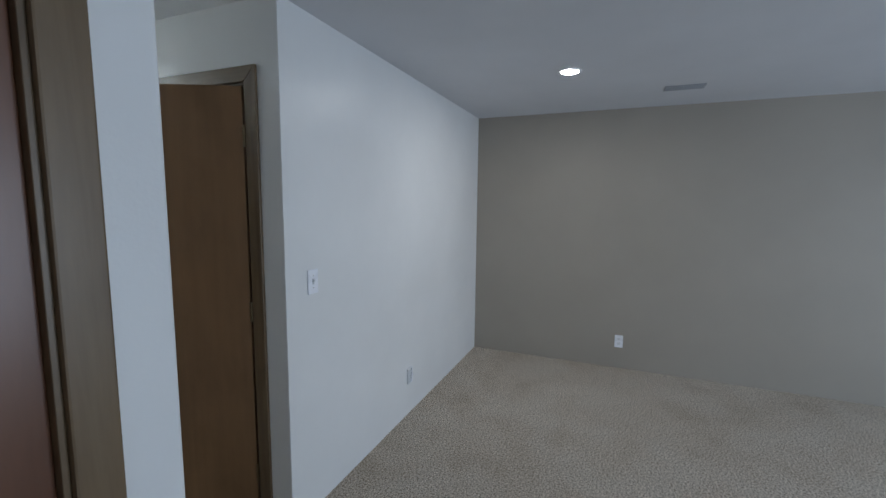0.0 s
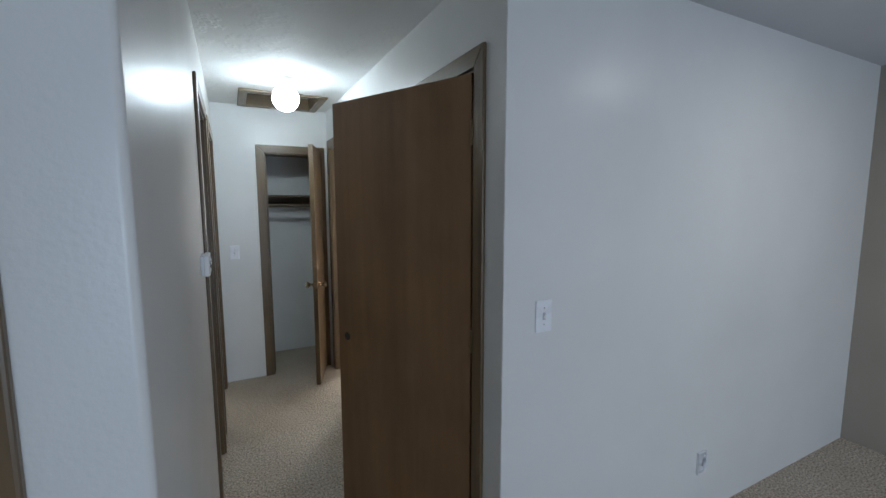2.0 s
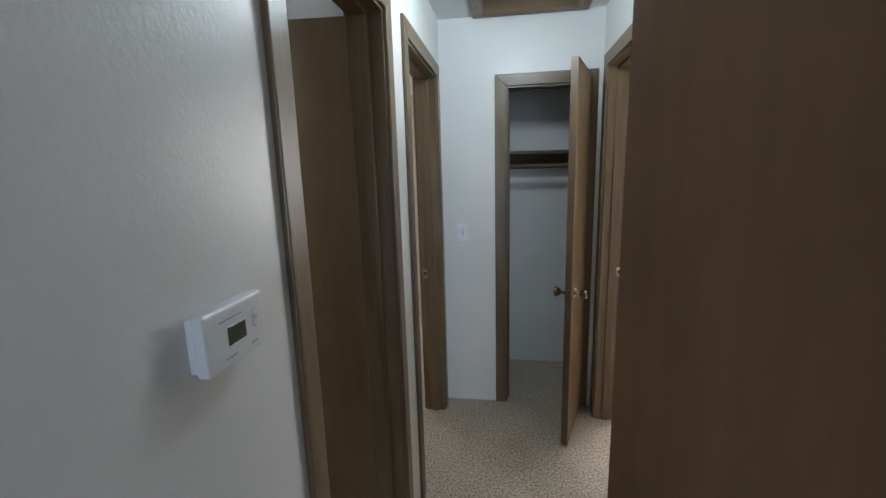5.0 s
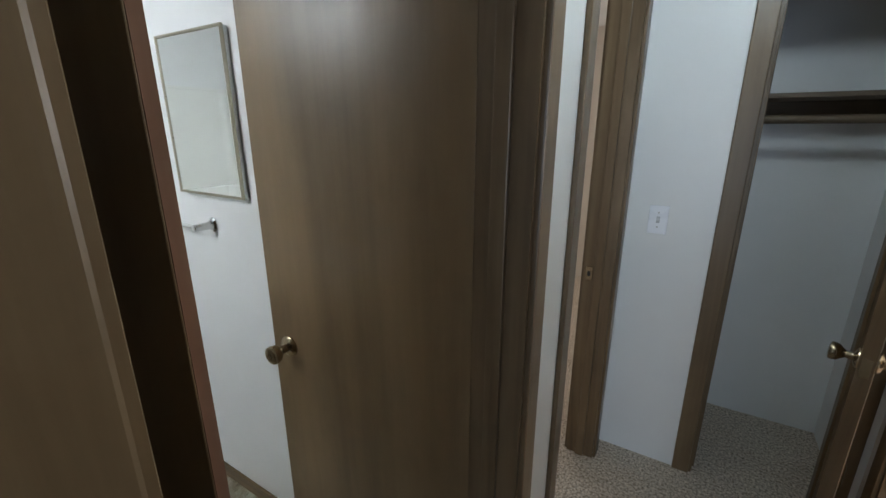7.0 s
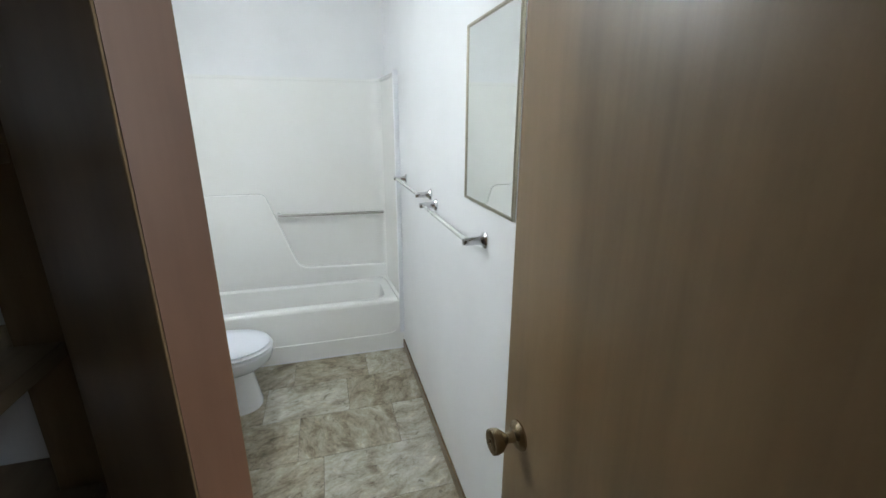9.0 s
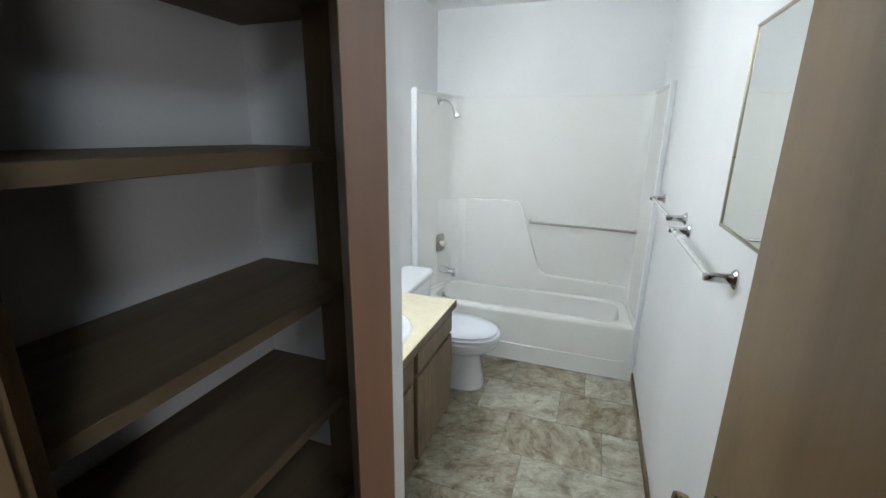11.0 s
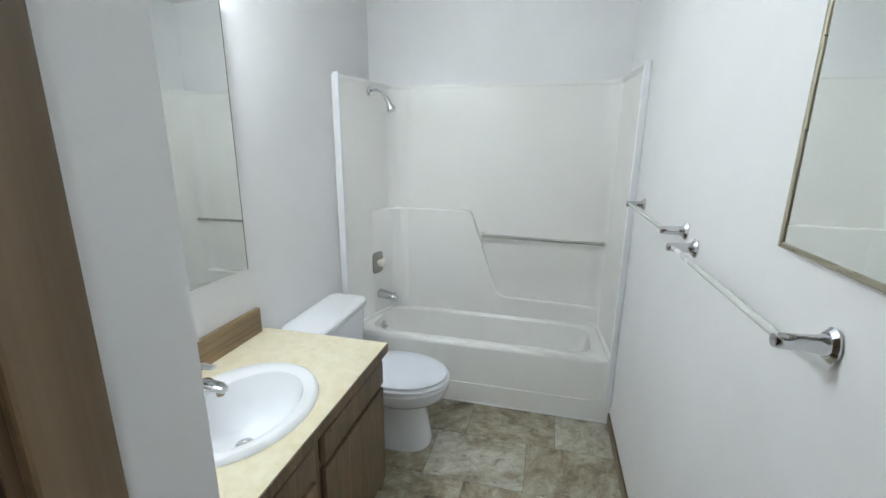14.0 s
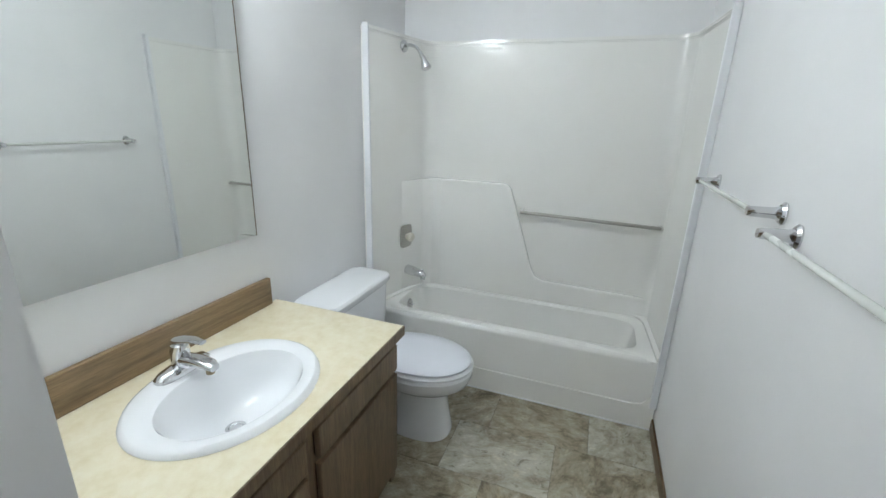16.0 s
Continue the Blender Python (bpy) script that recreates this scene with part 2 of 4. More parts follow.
def add_box(bm, x0, y0, z0, x1, y1, z1, m=None):
    v = [bm.verts.new((x, y, z)) for x in (x0, x1) for y in (y0, y1) for z in (z0, z1)]
    for f in ((0, 1, 3, 2), (4, 6, 7, 5), (0, 4, 5, 1), (2, 3, 7, 6), (0, 2, 6, 4), (1, 5, 7, 3)):
        bm.faces.new([v[i] for i in f])
    if m is not None:
        bmesh.ops.transform(bm, matrix=m, verts=v)
    return v


def soften(bm, width, segments=2):
    bmesh.ops.recalc_face_normals(bm, faces=bm.faces)
    if width:
        bmesh.ops.bevel(bm, geom=bm.edges[:], offset=width, segments=segments, affect="EDGES", profile=0.6, clamp_overlap=True)
    return bm


def box(x0, y0, z0, x1, y1, z1, bevel=0.0, segments=2):
    bm = bmesh.new()
    add_box(bm, min(x0, x1), min(y0, y1), min(z0, z1), max(x0, x1), max(y0, y1), max(z0, z1))
    return soften(bm, bevel, segments)


def boxes(rows):
    bm = bmesh.new()
    for r in rows:
        add_box(bm, *r)
    bmesh.ops.recalc_face_normals(bm, faces=bm.faces)
    return bm


def prism(points, a, b, bevel=0.0, segments=2):
    """A polygon given by 3D points, swept from offset a to offset b (vectors)."""
    bm = bmesh.new()
    lo = [bm.verts.new(Vector(p) + Vector(a)) for p in points]
    hi = [bm.verts.new(Vector(p) + Vector(b)) for p in points]
    bm.faces.new(lo)
    bm.faces.new(hi[::-1])
    n = len(points)
    for i in range(n):
        bm.faces.new((lo[i], hi[i], hi[(i + 1) % n], lo[(i + 1) % n]))
    return soften(bm, bevel, segments)


def lathe(profile, n=28, m=None):
    """Turns (radius, height) pairs round z."""
    bm = bmesh.new()
    rings = []
    for r, z in profile:
        rings.append([bm.verts.new((r * math.cos(2 * math.pi * i / n), r * math.sin(2 * math.pi * i / n), z)) for i in range(n)])
    for a, b in zip(rings, rings[1:]):
        for i in range(n):
            bm.faces.new((a[i], a[(i + 1) % n], b[(i + 1) % n], b[i]))
    bm.faces.new(rings[0][::-1])
    bm.faces.new(rings[-1])
    bmesh.ops.remove_doubles(bm, verts=bm.verts, dist=1e-5)
    bmesh.ops.recalc_face_normals(bm, faces=bm.faces)
    if m is not None:
        bmesh.ops.transform(bm, matrix=m, verts=bm.verts)
    return bm


def ring(cx, cy, a, b, z, power=2.0, n=48):
    """Points round an oval; a higher power makes it squarer."""
    pts = []
    for i in range(n):
        c, s = math.cos(2 * math.pi * i / n), math.sin(2 * math.pi * i / n)
        pts.append((cx + a * math.copysign(abs(c) ** (2 / power), c), cy + b * math.copysign(abs(s) ** (2 / power), s), z))
    return pts


def loft(rings, cap_start=True, cap_end=True):
    bm = bmesh.new()
    vs = [[bm.verts.new(p) for p in r] for r in rings]
    n = len(vs[0])
    for a, b in zip(vs, vs[1:]):
        for i in range(n):
            bm.faces.new((a[i], a[(i + 1) % n], b[(i + 1) % n], b[i]))
    if cap_start:
        bm.faces.new(vs[0][::-1])
    if cap_end:
        bm.faces.new(vs[-1])
    bmesh.ops.recalc_face_normals(bm, faces=bm.faces)
    return bm


def tube(points, radii, n=16):
    """A round bar along points, with a radius at each."""
    rings = []
    pts = [Vector(p) for p in points]
    for i, p in enumerate(pts):
        d = (pts[min(i + 1, len(pts) - 1)] - pts[max(i - 1, 0)]).normalized()
        q = d.to_track_quat("Z", "Y")
        r = radii[i] if isinstance(radii, (list, tuple)) else radii
        rings.append([p + q @ Vector((r * math.cos(2 * math.pi * k / n), r * math.sin(2 * math.pi * k / n), 0)) for k in range(n)])
    return loft(rings)


# ---- plan ----
CEIL = 2.355           # ceiling height
XR = 0.920             # right wall of the hall
YE = 1.097             # end wall of the hall
YL = -1.701            # white wall of the living room
XG = 3.631             # taupe wall
YF = -2.293            # wall beside the entry
T = 0.115              # wall thickness
YB = 0.0               # long wall of the bathroom
YV = -1.53             # vanity wall of the bathroom
XT = -3.122            # wall behind the bath
D1 = (-0.718, -0.052)  # bathroom doorway along the hall
D2 = (0.245, 0.962)    # west bedroom doorway
D3 = (0.318, 0.968)    # east bedroom doorway
DU = (-1.524, 0.022)    # utility closet doorway
DC = (0.384, 0.835)    # end closet doorway
HD = 2.03              # door height
YC = -0.780            # front of the linen closet
DLN = (-0.710, -0.150)  # linen closet doorway
XP = -0.884            # end of the linen closet


def wall(name, rows, mat, label):
    return tagged(part(name, boxes(rows), mat), label, "wall", kind="structure")


wall("wall_hall_west", [(-T, -1.30, 0, 0, D1[0], CEIL), (-T, D1[0], HD, 0, D1[1], CEIL), (-T, D1[1], 0, 0, D2[0], CEIL),
                        (-T, D2[0], HD, 0, D2[1], CEIL), (-T, D2[1], 0, 0, YE + T, CEIL)], WHITE,
     "white painted hall wall with a faint orange-peel texture")
corner = prism([(-T, YF, 0), (0.020, YF, 0), (0.0, -1.30, 0), (-T, -1.30, 0)], (0, 0, 0), (0, 0, CEIL))
upright = [e for e in corner.edges if all(abs(v.co.x - 0.020) < 1e-4 for v in e.verts)]
bmesh.ops.bevel(corner, geom=upright, offset=0.012, segments=5, affect="EDGES", profile=0.5)
tagged(part("wall_hall_corner", corner, WHITE, None, "", True), "white painted wall end with a rounded corner", "wall", kind="structure")
wall("wall_hall_east", [(XR, YL + 0.004, 0, XR + T, DU[0], CEIL), (XR, DU[0], HD, XR + T, DU[1], CEIL), (XR, DU[1], 0, XR + T, D3[0], CEIL),
                        (XR, D3[0], HD, XR + T, D3[1], CEIL), (XR, D3[1], 0, XR + T, 1.80, CEIL)], WHITE,
     "white painted hall wall with two doorways")
wall("wall_hall_end", [(0, YE, 0, DC[0], YE + T, CEIL), (DC[0], YE, HD, DC[1], YE + T, CEIL), (DC[1], YE, 0, XR, YE + T, CEIL)], WHITE,
     "white painted end wall of the hall")
wall("wall_end_closet", [(0.26, YE + T, 0, 0.32, 1.715, CEIL), (0.26, 1.715, 0, XR, 1.77, CEIL)], WHITE, "white painted closet walls")
wall("wall_living_north", [(XR + 0.001, YL, 0, XG, YL + T, CEIL)], WHITE, "smooth white semi-gloss living room wall")
wall("wall_living_east", [(XG, -7.5, 0, XG + T, YL + T, CEIL)], TAUPE, "taupe painted living room wall")
wall("wall_living_south", [(-3.2, -7.5, 0, 0, -7.4, CEIL), (0, -7.5, 2.05, 1.9, -7.4, CEIL), (0, -7.5, 0, 1.9, -7.4, 0.06), (1.9, -7.5, 0, XG, -7.4, CEIL)], WHITE,
     "white painted living room wall with a wide glazed opening")
wall("wall_living_west", [(-3.3, -7.5, 0, -3.2, YF, CEIL)], WHITE, "white painted living room wall")
wall("wall_entry", [(-3.2, YF, 0, -1.0, YF + T, CEIL), (-1.0, YF, HD, -0.15, YF + T, CEIL), (-0.15, YF, 0, -T, YF + T, CEIL)], WHITE,
     "white painted wall beside the entry door")
wall("wall_utility", [(1.75, YL + T, 0, 1.80, 0.12, CEIL), (XR + T, 0.06, 0, 1.75, 0.12, CEIL)], WHITE, "plain utility closet walls")
wall("wall_bath_long", [(XT - T, YB, 0, -T, YB + T, CEIL)], BATH, "smooth white bathroom wall")
wall("wall_bath_vanity", [(XT - T, YV - T, 0, XP + T, YV, CEIL)], BATH, "smooth white bathroom wall behind the vanity")
wall("wall_bath_end", [(XT - T, YV, 0, XT, YB, CEIL)], BATH, "smooth white bathroom wall above the bath")
wall("wall_linen_closet", [(XP, YV, 0, XP + 0.10, YC, CEIL), (XP + 0.10, YC - 0.10, 0, DLN[0], YC, CEIL),
                           (DLN[0], YC - 0.10, HD, DLN[1], YC, CEIL), (DLN[1], YC - 0.10, 0, -T, YC, CEIL)], BATH, "white partition wall round the linen closet")
# Back wall and thin liners in the shade-toned grey.
wall("wall_linen_back", [(XP + 0.10, -1.20, 0, -T - 0.006, -1.10, CEIL), (XP + 0.101, -1.10, 0, XP + 0.107, YC - 0.10, CEIL), (-T - 0.006, -1.20, 0, -T - 0.001, YC - 0.10, CEIL)], CLOSET_SHADE,
     "white linen closet inner walls, greyed to paint in the shade")
wall("wall_bedroom_east", [(XR + T, 3.26, 0, 1.945, 3.36, CEIL), (3.515, 3.26, 0, 4.4, 3.36, CEIL), (1.945, 3.26, 0, 3.515, 3.36, 0.79), (1.945, 3.26, 1.92, 3.515, 3.36, CEIL),
                           (4.4, 0.12, 0, 4.5, 3.36, CEIL), (1.80, 0.02, 0, 4.4, 0.12, CEIL), (XR, 1.80, 0, XR + T, 3.36, CEIL)], BEIGE,
     "warm beige bedroom walls")
wall("wall_bedroom_west", [(-3.5, 3.45, 0, -2.85, 3.55, CEIL), (-1.55, 3.45, 0, XR, 3.55, CEIL), (-2.85, 3.45, 0, -1.55, 3.55, 0.9), (-2.85, 3.45, 2.1, -1.55, 3.55, CEIL),
                           (-3.6, T, 0, -3.5, 3.55, CEIL), (0.16, YE + T, 0, 0.255, 3.45, CEIL), (-3.5, T, 0, XT - T, T + 0.05, CEIL)], BEIGE,
     "warm beige bedroom walls")


def slab(name, x0, y0, x1, y1, z0, z1, mat, label, category):
    return tagged(part(name, box(x0, y0, z0, x1, y1, z1), mat), label, category, kind="structure")


slab("floor", -3.6, -7.5, 4.5, 3.6, -0.14, -0.02, GROUT, "plain subfloor", "floor")
wall_to_wall = boxes([(-3.2, -7.4, -0.02, XG, YF, 0), (-0.02, YF, -0.02, XG, YL, 0), (-0.02, YL, -0.02, XR + T, YE, 0),
                      (0.26, YE, -0.02, XR + T, 1.715, 0), (XR + T, 0.12, -0.02, 4.4, 3.26, 0), (-3.5, T, -0.02, -0.02, 3.45, 0), (XR + T, YL + T, -0.02, 1.75, 0.06, 0)])
tagged(part("floor_carpet", wall_to_wall, CARPET), "speckled beige cut-pile carpet, wall to wall", "carpet", kind="structure")
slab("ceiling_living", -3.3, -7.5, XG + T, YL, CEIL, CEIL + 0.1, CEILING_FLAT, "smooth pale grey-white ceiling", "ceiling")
HATCH = (0.248, 0.572, 0.782, 1.045)
tagged(part("ceiling_hall", boxes([(-0.115, YL, CEIL, HATCH[0], 3.6, CEIL + 0.1), (HATCH[2], YL, CEIL, 4.5, 3.6, CEIL + 0.1),
                                   (HATCH[0], YL, CEIL, HATCH[2], HATCH[1], CEIL + 0.1), (HATCH[0], HATCH[3], CEIL, HATCH[2], 3.6, CEIL + 0.1),
                                   (-3.6, 0.115, CEIL, -0.115, 3.6, CEIL + 0.1)]), CEILING),
       "white skip-trowel textured ceiling", "ceiling", kind="structure")
slab("ceiling_bath", XT - T, YV - T, -0.115, 0.115, CEIL, CEIL + 0.1, BATH, "smooth white bathroom ceiling", "ceiling")
slab("ceiling_entry", -0.115, YF - 0.0, 0.0, YL, CEIL - 0.001, CEIL + 0.05, CEILING, "white ceiling strip over the wall", "ceiling")


# ---- doors and frames ----
def casing_side(w, h, y, out, parent, label=""):
    """Three mitred boards round an opening from x 0 to w and z 0 to h; y is the wall face, out points away from the wall."""
    c, r, d = 0.066, -0.005, 0.014 * out
    quads = {"casing": [(-r - c, y, 0), (-r, y, 0), (-r, y, h + r), (-r - c, y, h + r + c)],
             "casing ": [(w + r, y, 0), (w + r + c, y, 0), (w + r + c, y, h + r + c), (w + r, y, h + r)],
             "head_casing": [(-r, y, h + r), (w + r, y, h + r), (w + r + c, y, h + r + c), (-r - c, y, h + r + c)]}
    for name, q in quads.items():
        part(name.strip(), prism(q, (0, 0, 0), (0, d, 0), 0.004), TRIM_H if name[0] == "h" else TRIM, parent)


def door_frame(name, m, w, h, depth, stop, label, front=True, back=True, strike=None, wide=0.035):
    """A wooden frame whose opening starts at the origin; y 0 is the near wall face and y grows into the wall."""
    f = thing(name, m, label, "door frame", kind="structure")
    j = 0.016
    part("jamb", box(-0.001, -0.002, 0, j - 0.001, depth + 0.002, h, 0.001, 1), TRIM, f)
    part("jamb", box(w - j + 0.001, -0.002, 0, w + 0.001, depth + 0.002, h, 0.001, 1), TRIM, f)
    part("head_jamb", box(j - 0.001, -0.002, h - j, w - j + 0.001, depth + 0.002, h, 0.001, 1), TRIM_H, f)
    if stop is not None:
        for x0, x1 in ((j - 0.001, j + 0.010), (w - j - 0.010, w - j + 0.001)):
            part("door_stop", box(x0, stop, 0, x1, stop + wide, h - j, 0.003), TRIM, f)
        part("door_stop", box(j + 0.010, stop, h - j - 0.011, w - j - 0.010, stop + wide, h - j, 0.003), TRIM_H, f)
    if front:
        casing_side(w, h, 0, -1, f)
    if back:
        casing_side(w, h, depth, 1, f)
    if strike:
        x, y, z = strike
        part("strike_plate", box(x - 0.0015, y - 0.014, z - 0.029, x + 0.0015, y + 0.014, z + 0.029, 0.0006, 1), BRASS, f, "small brass strike plate")
        part("latch_hole", box(x - 0.0025, y - 0.006, z - 0.010, x + 0.0025, y + 0.006, z + 0.010), BLACK, f)
    return f


KNOB = [(0.0, 0.0), (0.031, 0.0), (0.031, 0.004), (0.024, 0.010), (0.012, 0.014), (0.0105, 0.030), (0.015, 0.036),
        (0.024, 0.046), (0.0265, 0.058), (0.0255, 0.064), (0.018, 0.067), (0.007, 0.066), (0.006, 0.063), (0.0, 0.063)]


def door(name, m, w, label, mat, knob=None, thick=0.035, hinge_y=0.0, bottom=0.014, hinges=True, group="", sides=(1, -1), band=None):
    """A flush door: hinge edge on the z axis, leaf along +x, faces at y 0 and y thick."""
    d = thing(name, m, label, "door", group)
    part("leaf", box(0, 0, bottom, w, thick, HD - 0.022, 0.002), mat, d)
    part("edge_band", box(w, 0.0015, bottom + 0.002, w + 0.0012, thick - 0.0015, HD - 0.024), band or EDGE, d, "" if band else "reddish bare edge of the leaf")
    if hinges:
        for z in (0.24, 1.02, 1.80):
            h = part("hinge", tube([(-0.004, hinge_y, z - 0.045), (-0.004, hinge_y, z + 0.045)], 0.0065, 12), DARK_BRASS, d, "aged brass hinge", True)
            part("hinge_leaf", box(-0.0015, min(hinge_y, thick / 2), z - 0.044, 0.0, max(hinge_y, thick / 2), z + 0.044), DARK_BRASS, h)
    if knob:
        for side in sides:
            y = thick if side > 0 else 0
            mm = Matrix.Translation((w - 0.062, y, knob)) @ pose(0, 0, 0, -90 if side > 0 else 90)
            part("knob", lathe(KNOB, 28, mm), BRASS, d, "aged brass door knob", True)
        part("latch", box(w + 0.0008, thick / 2 - 0.011, knob - 0.028, w + 0.0022, thick / 2 + 0.011, knob + 0.028), BRASS, d)
    return d


WEST = lambda y: pose(0, y, 0, 0, 0, 90)
EAST = lambda y: pose(XR, y, 0, 0, 0, -90)
door_frame("door_frame", WEST(D1[0]), D1[1] - D1[0], HD, T, 0.045, "dark-stained wooden frame of the bathroom doorway")
door_frame("door_frame", WEST(D2[0]), D2[1] - D2[0], HD, T, 0.040, "dark-stained wooden frame of a bedroom doorway", strike=(D2[1] - D2[0] - 0.016, 0.095, 0.90))
door_frame("door_frame", EAST(D3[1]), D3[1] - D3[0], HD, T, 0.040, "dark-stained wooden frame of a bedroom doorway", strike=(0.016, 0.095, 0.92))
door_frame("door_frame", EAST(DU[1]), DU[1] - DU[0], HD, T, 0.042, "dark-stained wooden frame of the utility closet")
door_frame("door_frame", pose(DC[0], YE, 0), DC[1] - DC[0], HD - 0.052, T, 0.045, "dark-stained wooden frame of the end closet", back=False)
door_frame("door_frame", pose(DLN[1], YC, 0, 0, 0, 180), DLN[1] - DLN[0], HD, 0.10, None, "dark-stained wooden frame of the linen closet", back=False)
door_frame("door_frame", pose(-1.0, YF, 0), 0.85, HD, T, 0.050, "dark-stained wooden frame of the entry door", back=False)

door("door_bathroom", pose(-T - 0.003, -0.034, 0, 0, 0, 183.4), 0.632, "dark-stained flush bathroom door standing wide open", DOOR_LIGHT, 0.885, hinge_y=0.0)
door("door_utility", pose(0.938, -1.491, 0, 0, 0, 116.2), 0.778, "dark brown flush closet door standing ajar, its knob missing", DOOR, group="utility closet doors", hinge_y=0.035)
part("knob_hole", lathe([(0, 0), (0.016, 0), (0.020, 0.0012), (0.0, 0.0016)], 24, Matrix.Translation((0.714, 0.0352, 0.90)) @ pose(0, 0, 0, -90)), BLACK, bpy.data.objects["door_utility"], "dark plugged knob hole")
door("door_utility", pose(XR + 0.002, DU[1] - 0.018, 0, 0, 0, -90), 0.765, "brown flush closet door, closed, its knob missing", DOOR_LIGHT, group="utility closet doors")
door("door_end_closet", pose(0.824, YE - 0.014, 0, 0, 0, 251.9), 0.445, "brown flush closet door standing open", DOOR_LIGHT, 0.865, hinge_y=0.035, band=TRIM)
door("door_linen", pose(-0.672, YC - 0.028, 0, 0, 0, 34.5), 0.465, "narrow brown flush linen closet door standing ajar", DOOR_LIGHT, hinge_y=0.035)
door("door_entry", pose(-0.985, YF + 0.014, 0, 0, 0, 0), 0.82, "reddish-brown flush entry door, closed", RED_DOOR, hinges=False)

# ---- baseboard ----
tagged(part("baseboard", box(-2.614, -0.011, 0, -0.13, -0.001, 0.062, 0.003), TRIM_H), "brown wooden baseboard", "baseboard", kind="structure")
tagged(part("baseboard", box(-2.614, YV + 0.001, 0, -1.93, YV + 0.011, 0.062, 0.003), TRIM_H), "brown wooden baseboard", "baseboard", kind="structure")


# ---- hall ----
def wall_plate(name, m, w, h, label, kind):
    """A plate on a wall: local x across, z up, y out of the wall."""
    p = thing(name, m, label, "light switch" if kind == "switch" else "outlet")
    part("plate", box(-w / 2, 0, -h / 2, w / 2, 0.006, h / 2, 0.003), PLATE, p)
    if kind == "switch":
        part("toggle", prism([(-0.004, 0.005, -0.010), (-0.004, 0.018, 0.006), (-0.004, 0.014, 0.011), (-0.004, 0.005, 0.010)], (0, 0, 0), (0.008, 0, 0), 0.001, 1), PLASTIC, p)
        part("slot", box(-0.006, 0.0055, -0.013, 0.006, 0.0066, 0.013), GREY_MARK, p)
        for z in (-0.030, 0.030):
            part("screw", lathe([(0, 0), (0.003, 0), (0.003, 0.001), (0, 0.0013)], 10, Matrix.Translation((0, 0.006, z)) @ pose(0, 0, 0, -90)), STEEL, p)
    else:
        for z in (-0.021, 0.021):
            s = part("socket", loft([ring(0, 0, 0.0165, 0.0145, 0, 3.2, 24), ring(0, 0, 0.0165, 0.0145, 0.0015, 3.2, 24)]), PLASTIC, p)
            s.data.transform(Matrix.Translation((0, 0.006, z)) @ pose(0, 0, 0, -90))
            for x in (-0.006, 0.006):
                part("slot", box(x - 0.001, 0.0072, z - 0.004, x + 0.001, 0.0078, z + 0.005), BLACK, s)
    return p


wall_plate("light_switch", pose(0.123, YE, 1.128, 0, 0, 180), 0.071, 0.117, "white toggle switch on the end wall of the hall", "switch")
wall_plate("light_switch", pose(1.094, YL, 1.144, 0, 0, 180), 0.071, 0.117, "white toggle switch on the living room wall", "switch")
wall_plate("outlet", pose(XG, -3.103, 0.255, 0, 0, 90), 0.071, 0.117, "white double outlet low on the taupe wall", "outlet")
cable = thing("cable_box", pose(2.102, YL, 0.285, 0, 0, 180), "open white cable box without a cover, low on the wall", "outlet")
part("box_rim", boxes([(-0.033, 0, -0.055, -0.027, 0.012, 0.055), (0.027, 0, -0.055, 0.033, 0.012, 0.055), (-0.027, 0, 0.049, 0.027, 0.012, 0.055), (-0.027, 0, -0.055, 0.027, 0.012, -0.049)]), PLASTIC, cable)
part("box_back", box(-0.027, 0, -0.049, 0.027, 0.002, 0.049), PLASTIC, cable)
part("coil", tube([(-0.02, 0.01, 0.03), (0.01, 0.022, 0.035), (0.018, 0.024, 0.0), (-0.005, 0.02, -0.02), (-0.018, 0.018, 0.01), (0.012, 0.026, -0.035)], 0.005, 10), PLATE, cable, "coiled white cable", True)

th = thing("thermostat", pose(0, -0.968, 1.308, 0, 0, 90), "white wall thermostat with a small dark display", "thermostat")
part("back_plate", box(-0.060, -0.010, -0.037, 0.060, 0, 0.037, 0.003), PLASTIC, th)
part("cover", box(-0.063, -0.030, -0.041, 0.063, -0.010, 0.041, 0.006, 3), PLASTIC, th)
part("display", box(-0.022, -0.0312, -0.013, 0.016, -0.0298, 0.013, 0.001, 1), SCREEN, th, "dark display")
for z in (-0.001, 0.012):
    part("button", lathe([(0, 0), (0.0055, 0), (0.005, 0.003), (0.003, 0.004), (0, 0.004)], 18, Matrix.Translation((0.040, -0.0298, z)) @ pose(0, 0, 0, 90)), PLASTIC, th, "", True)
    part("button_edge", lathe([(0, 0), (0.0068, 0), (0.0068, 0.0004), (0, 0.0004)], 18, Matrix.Translation((0.040, -0.0298, z)) @ pose(0, 0, 0, 90)), GREY_MARK, th)
part("printed_line", box(-0.036, -0.0304, 0.0225, 0.012, -0.0299, 0.0245), GREY_MARK, th)
part("printed_mark", box(0.026, -0.0304, -0.030, 0.040, -0.0299, -0.027), GREY_MARK, th)
part("printed_mark", box(-0.030, -0.0304, -0.030, -0.006, -0.0299, -0.0275), GREY_MARK, th)

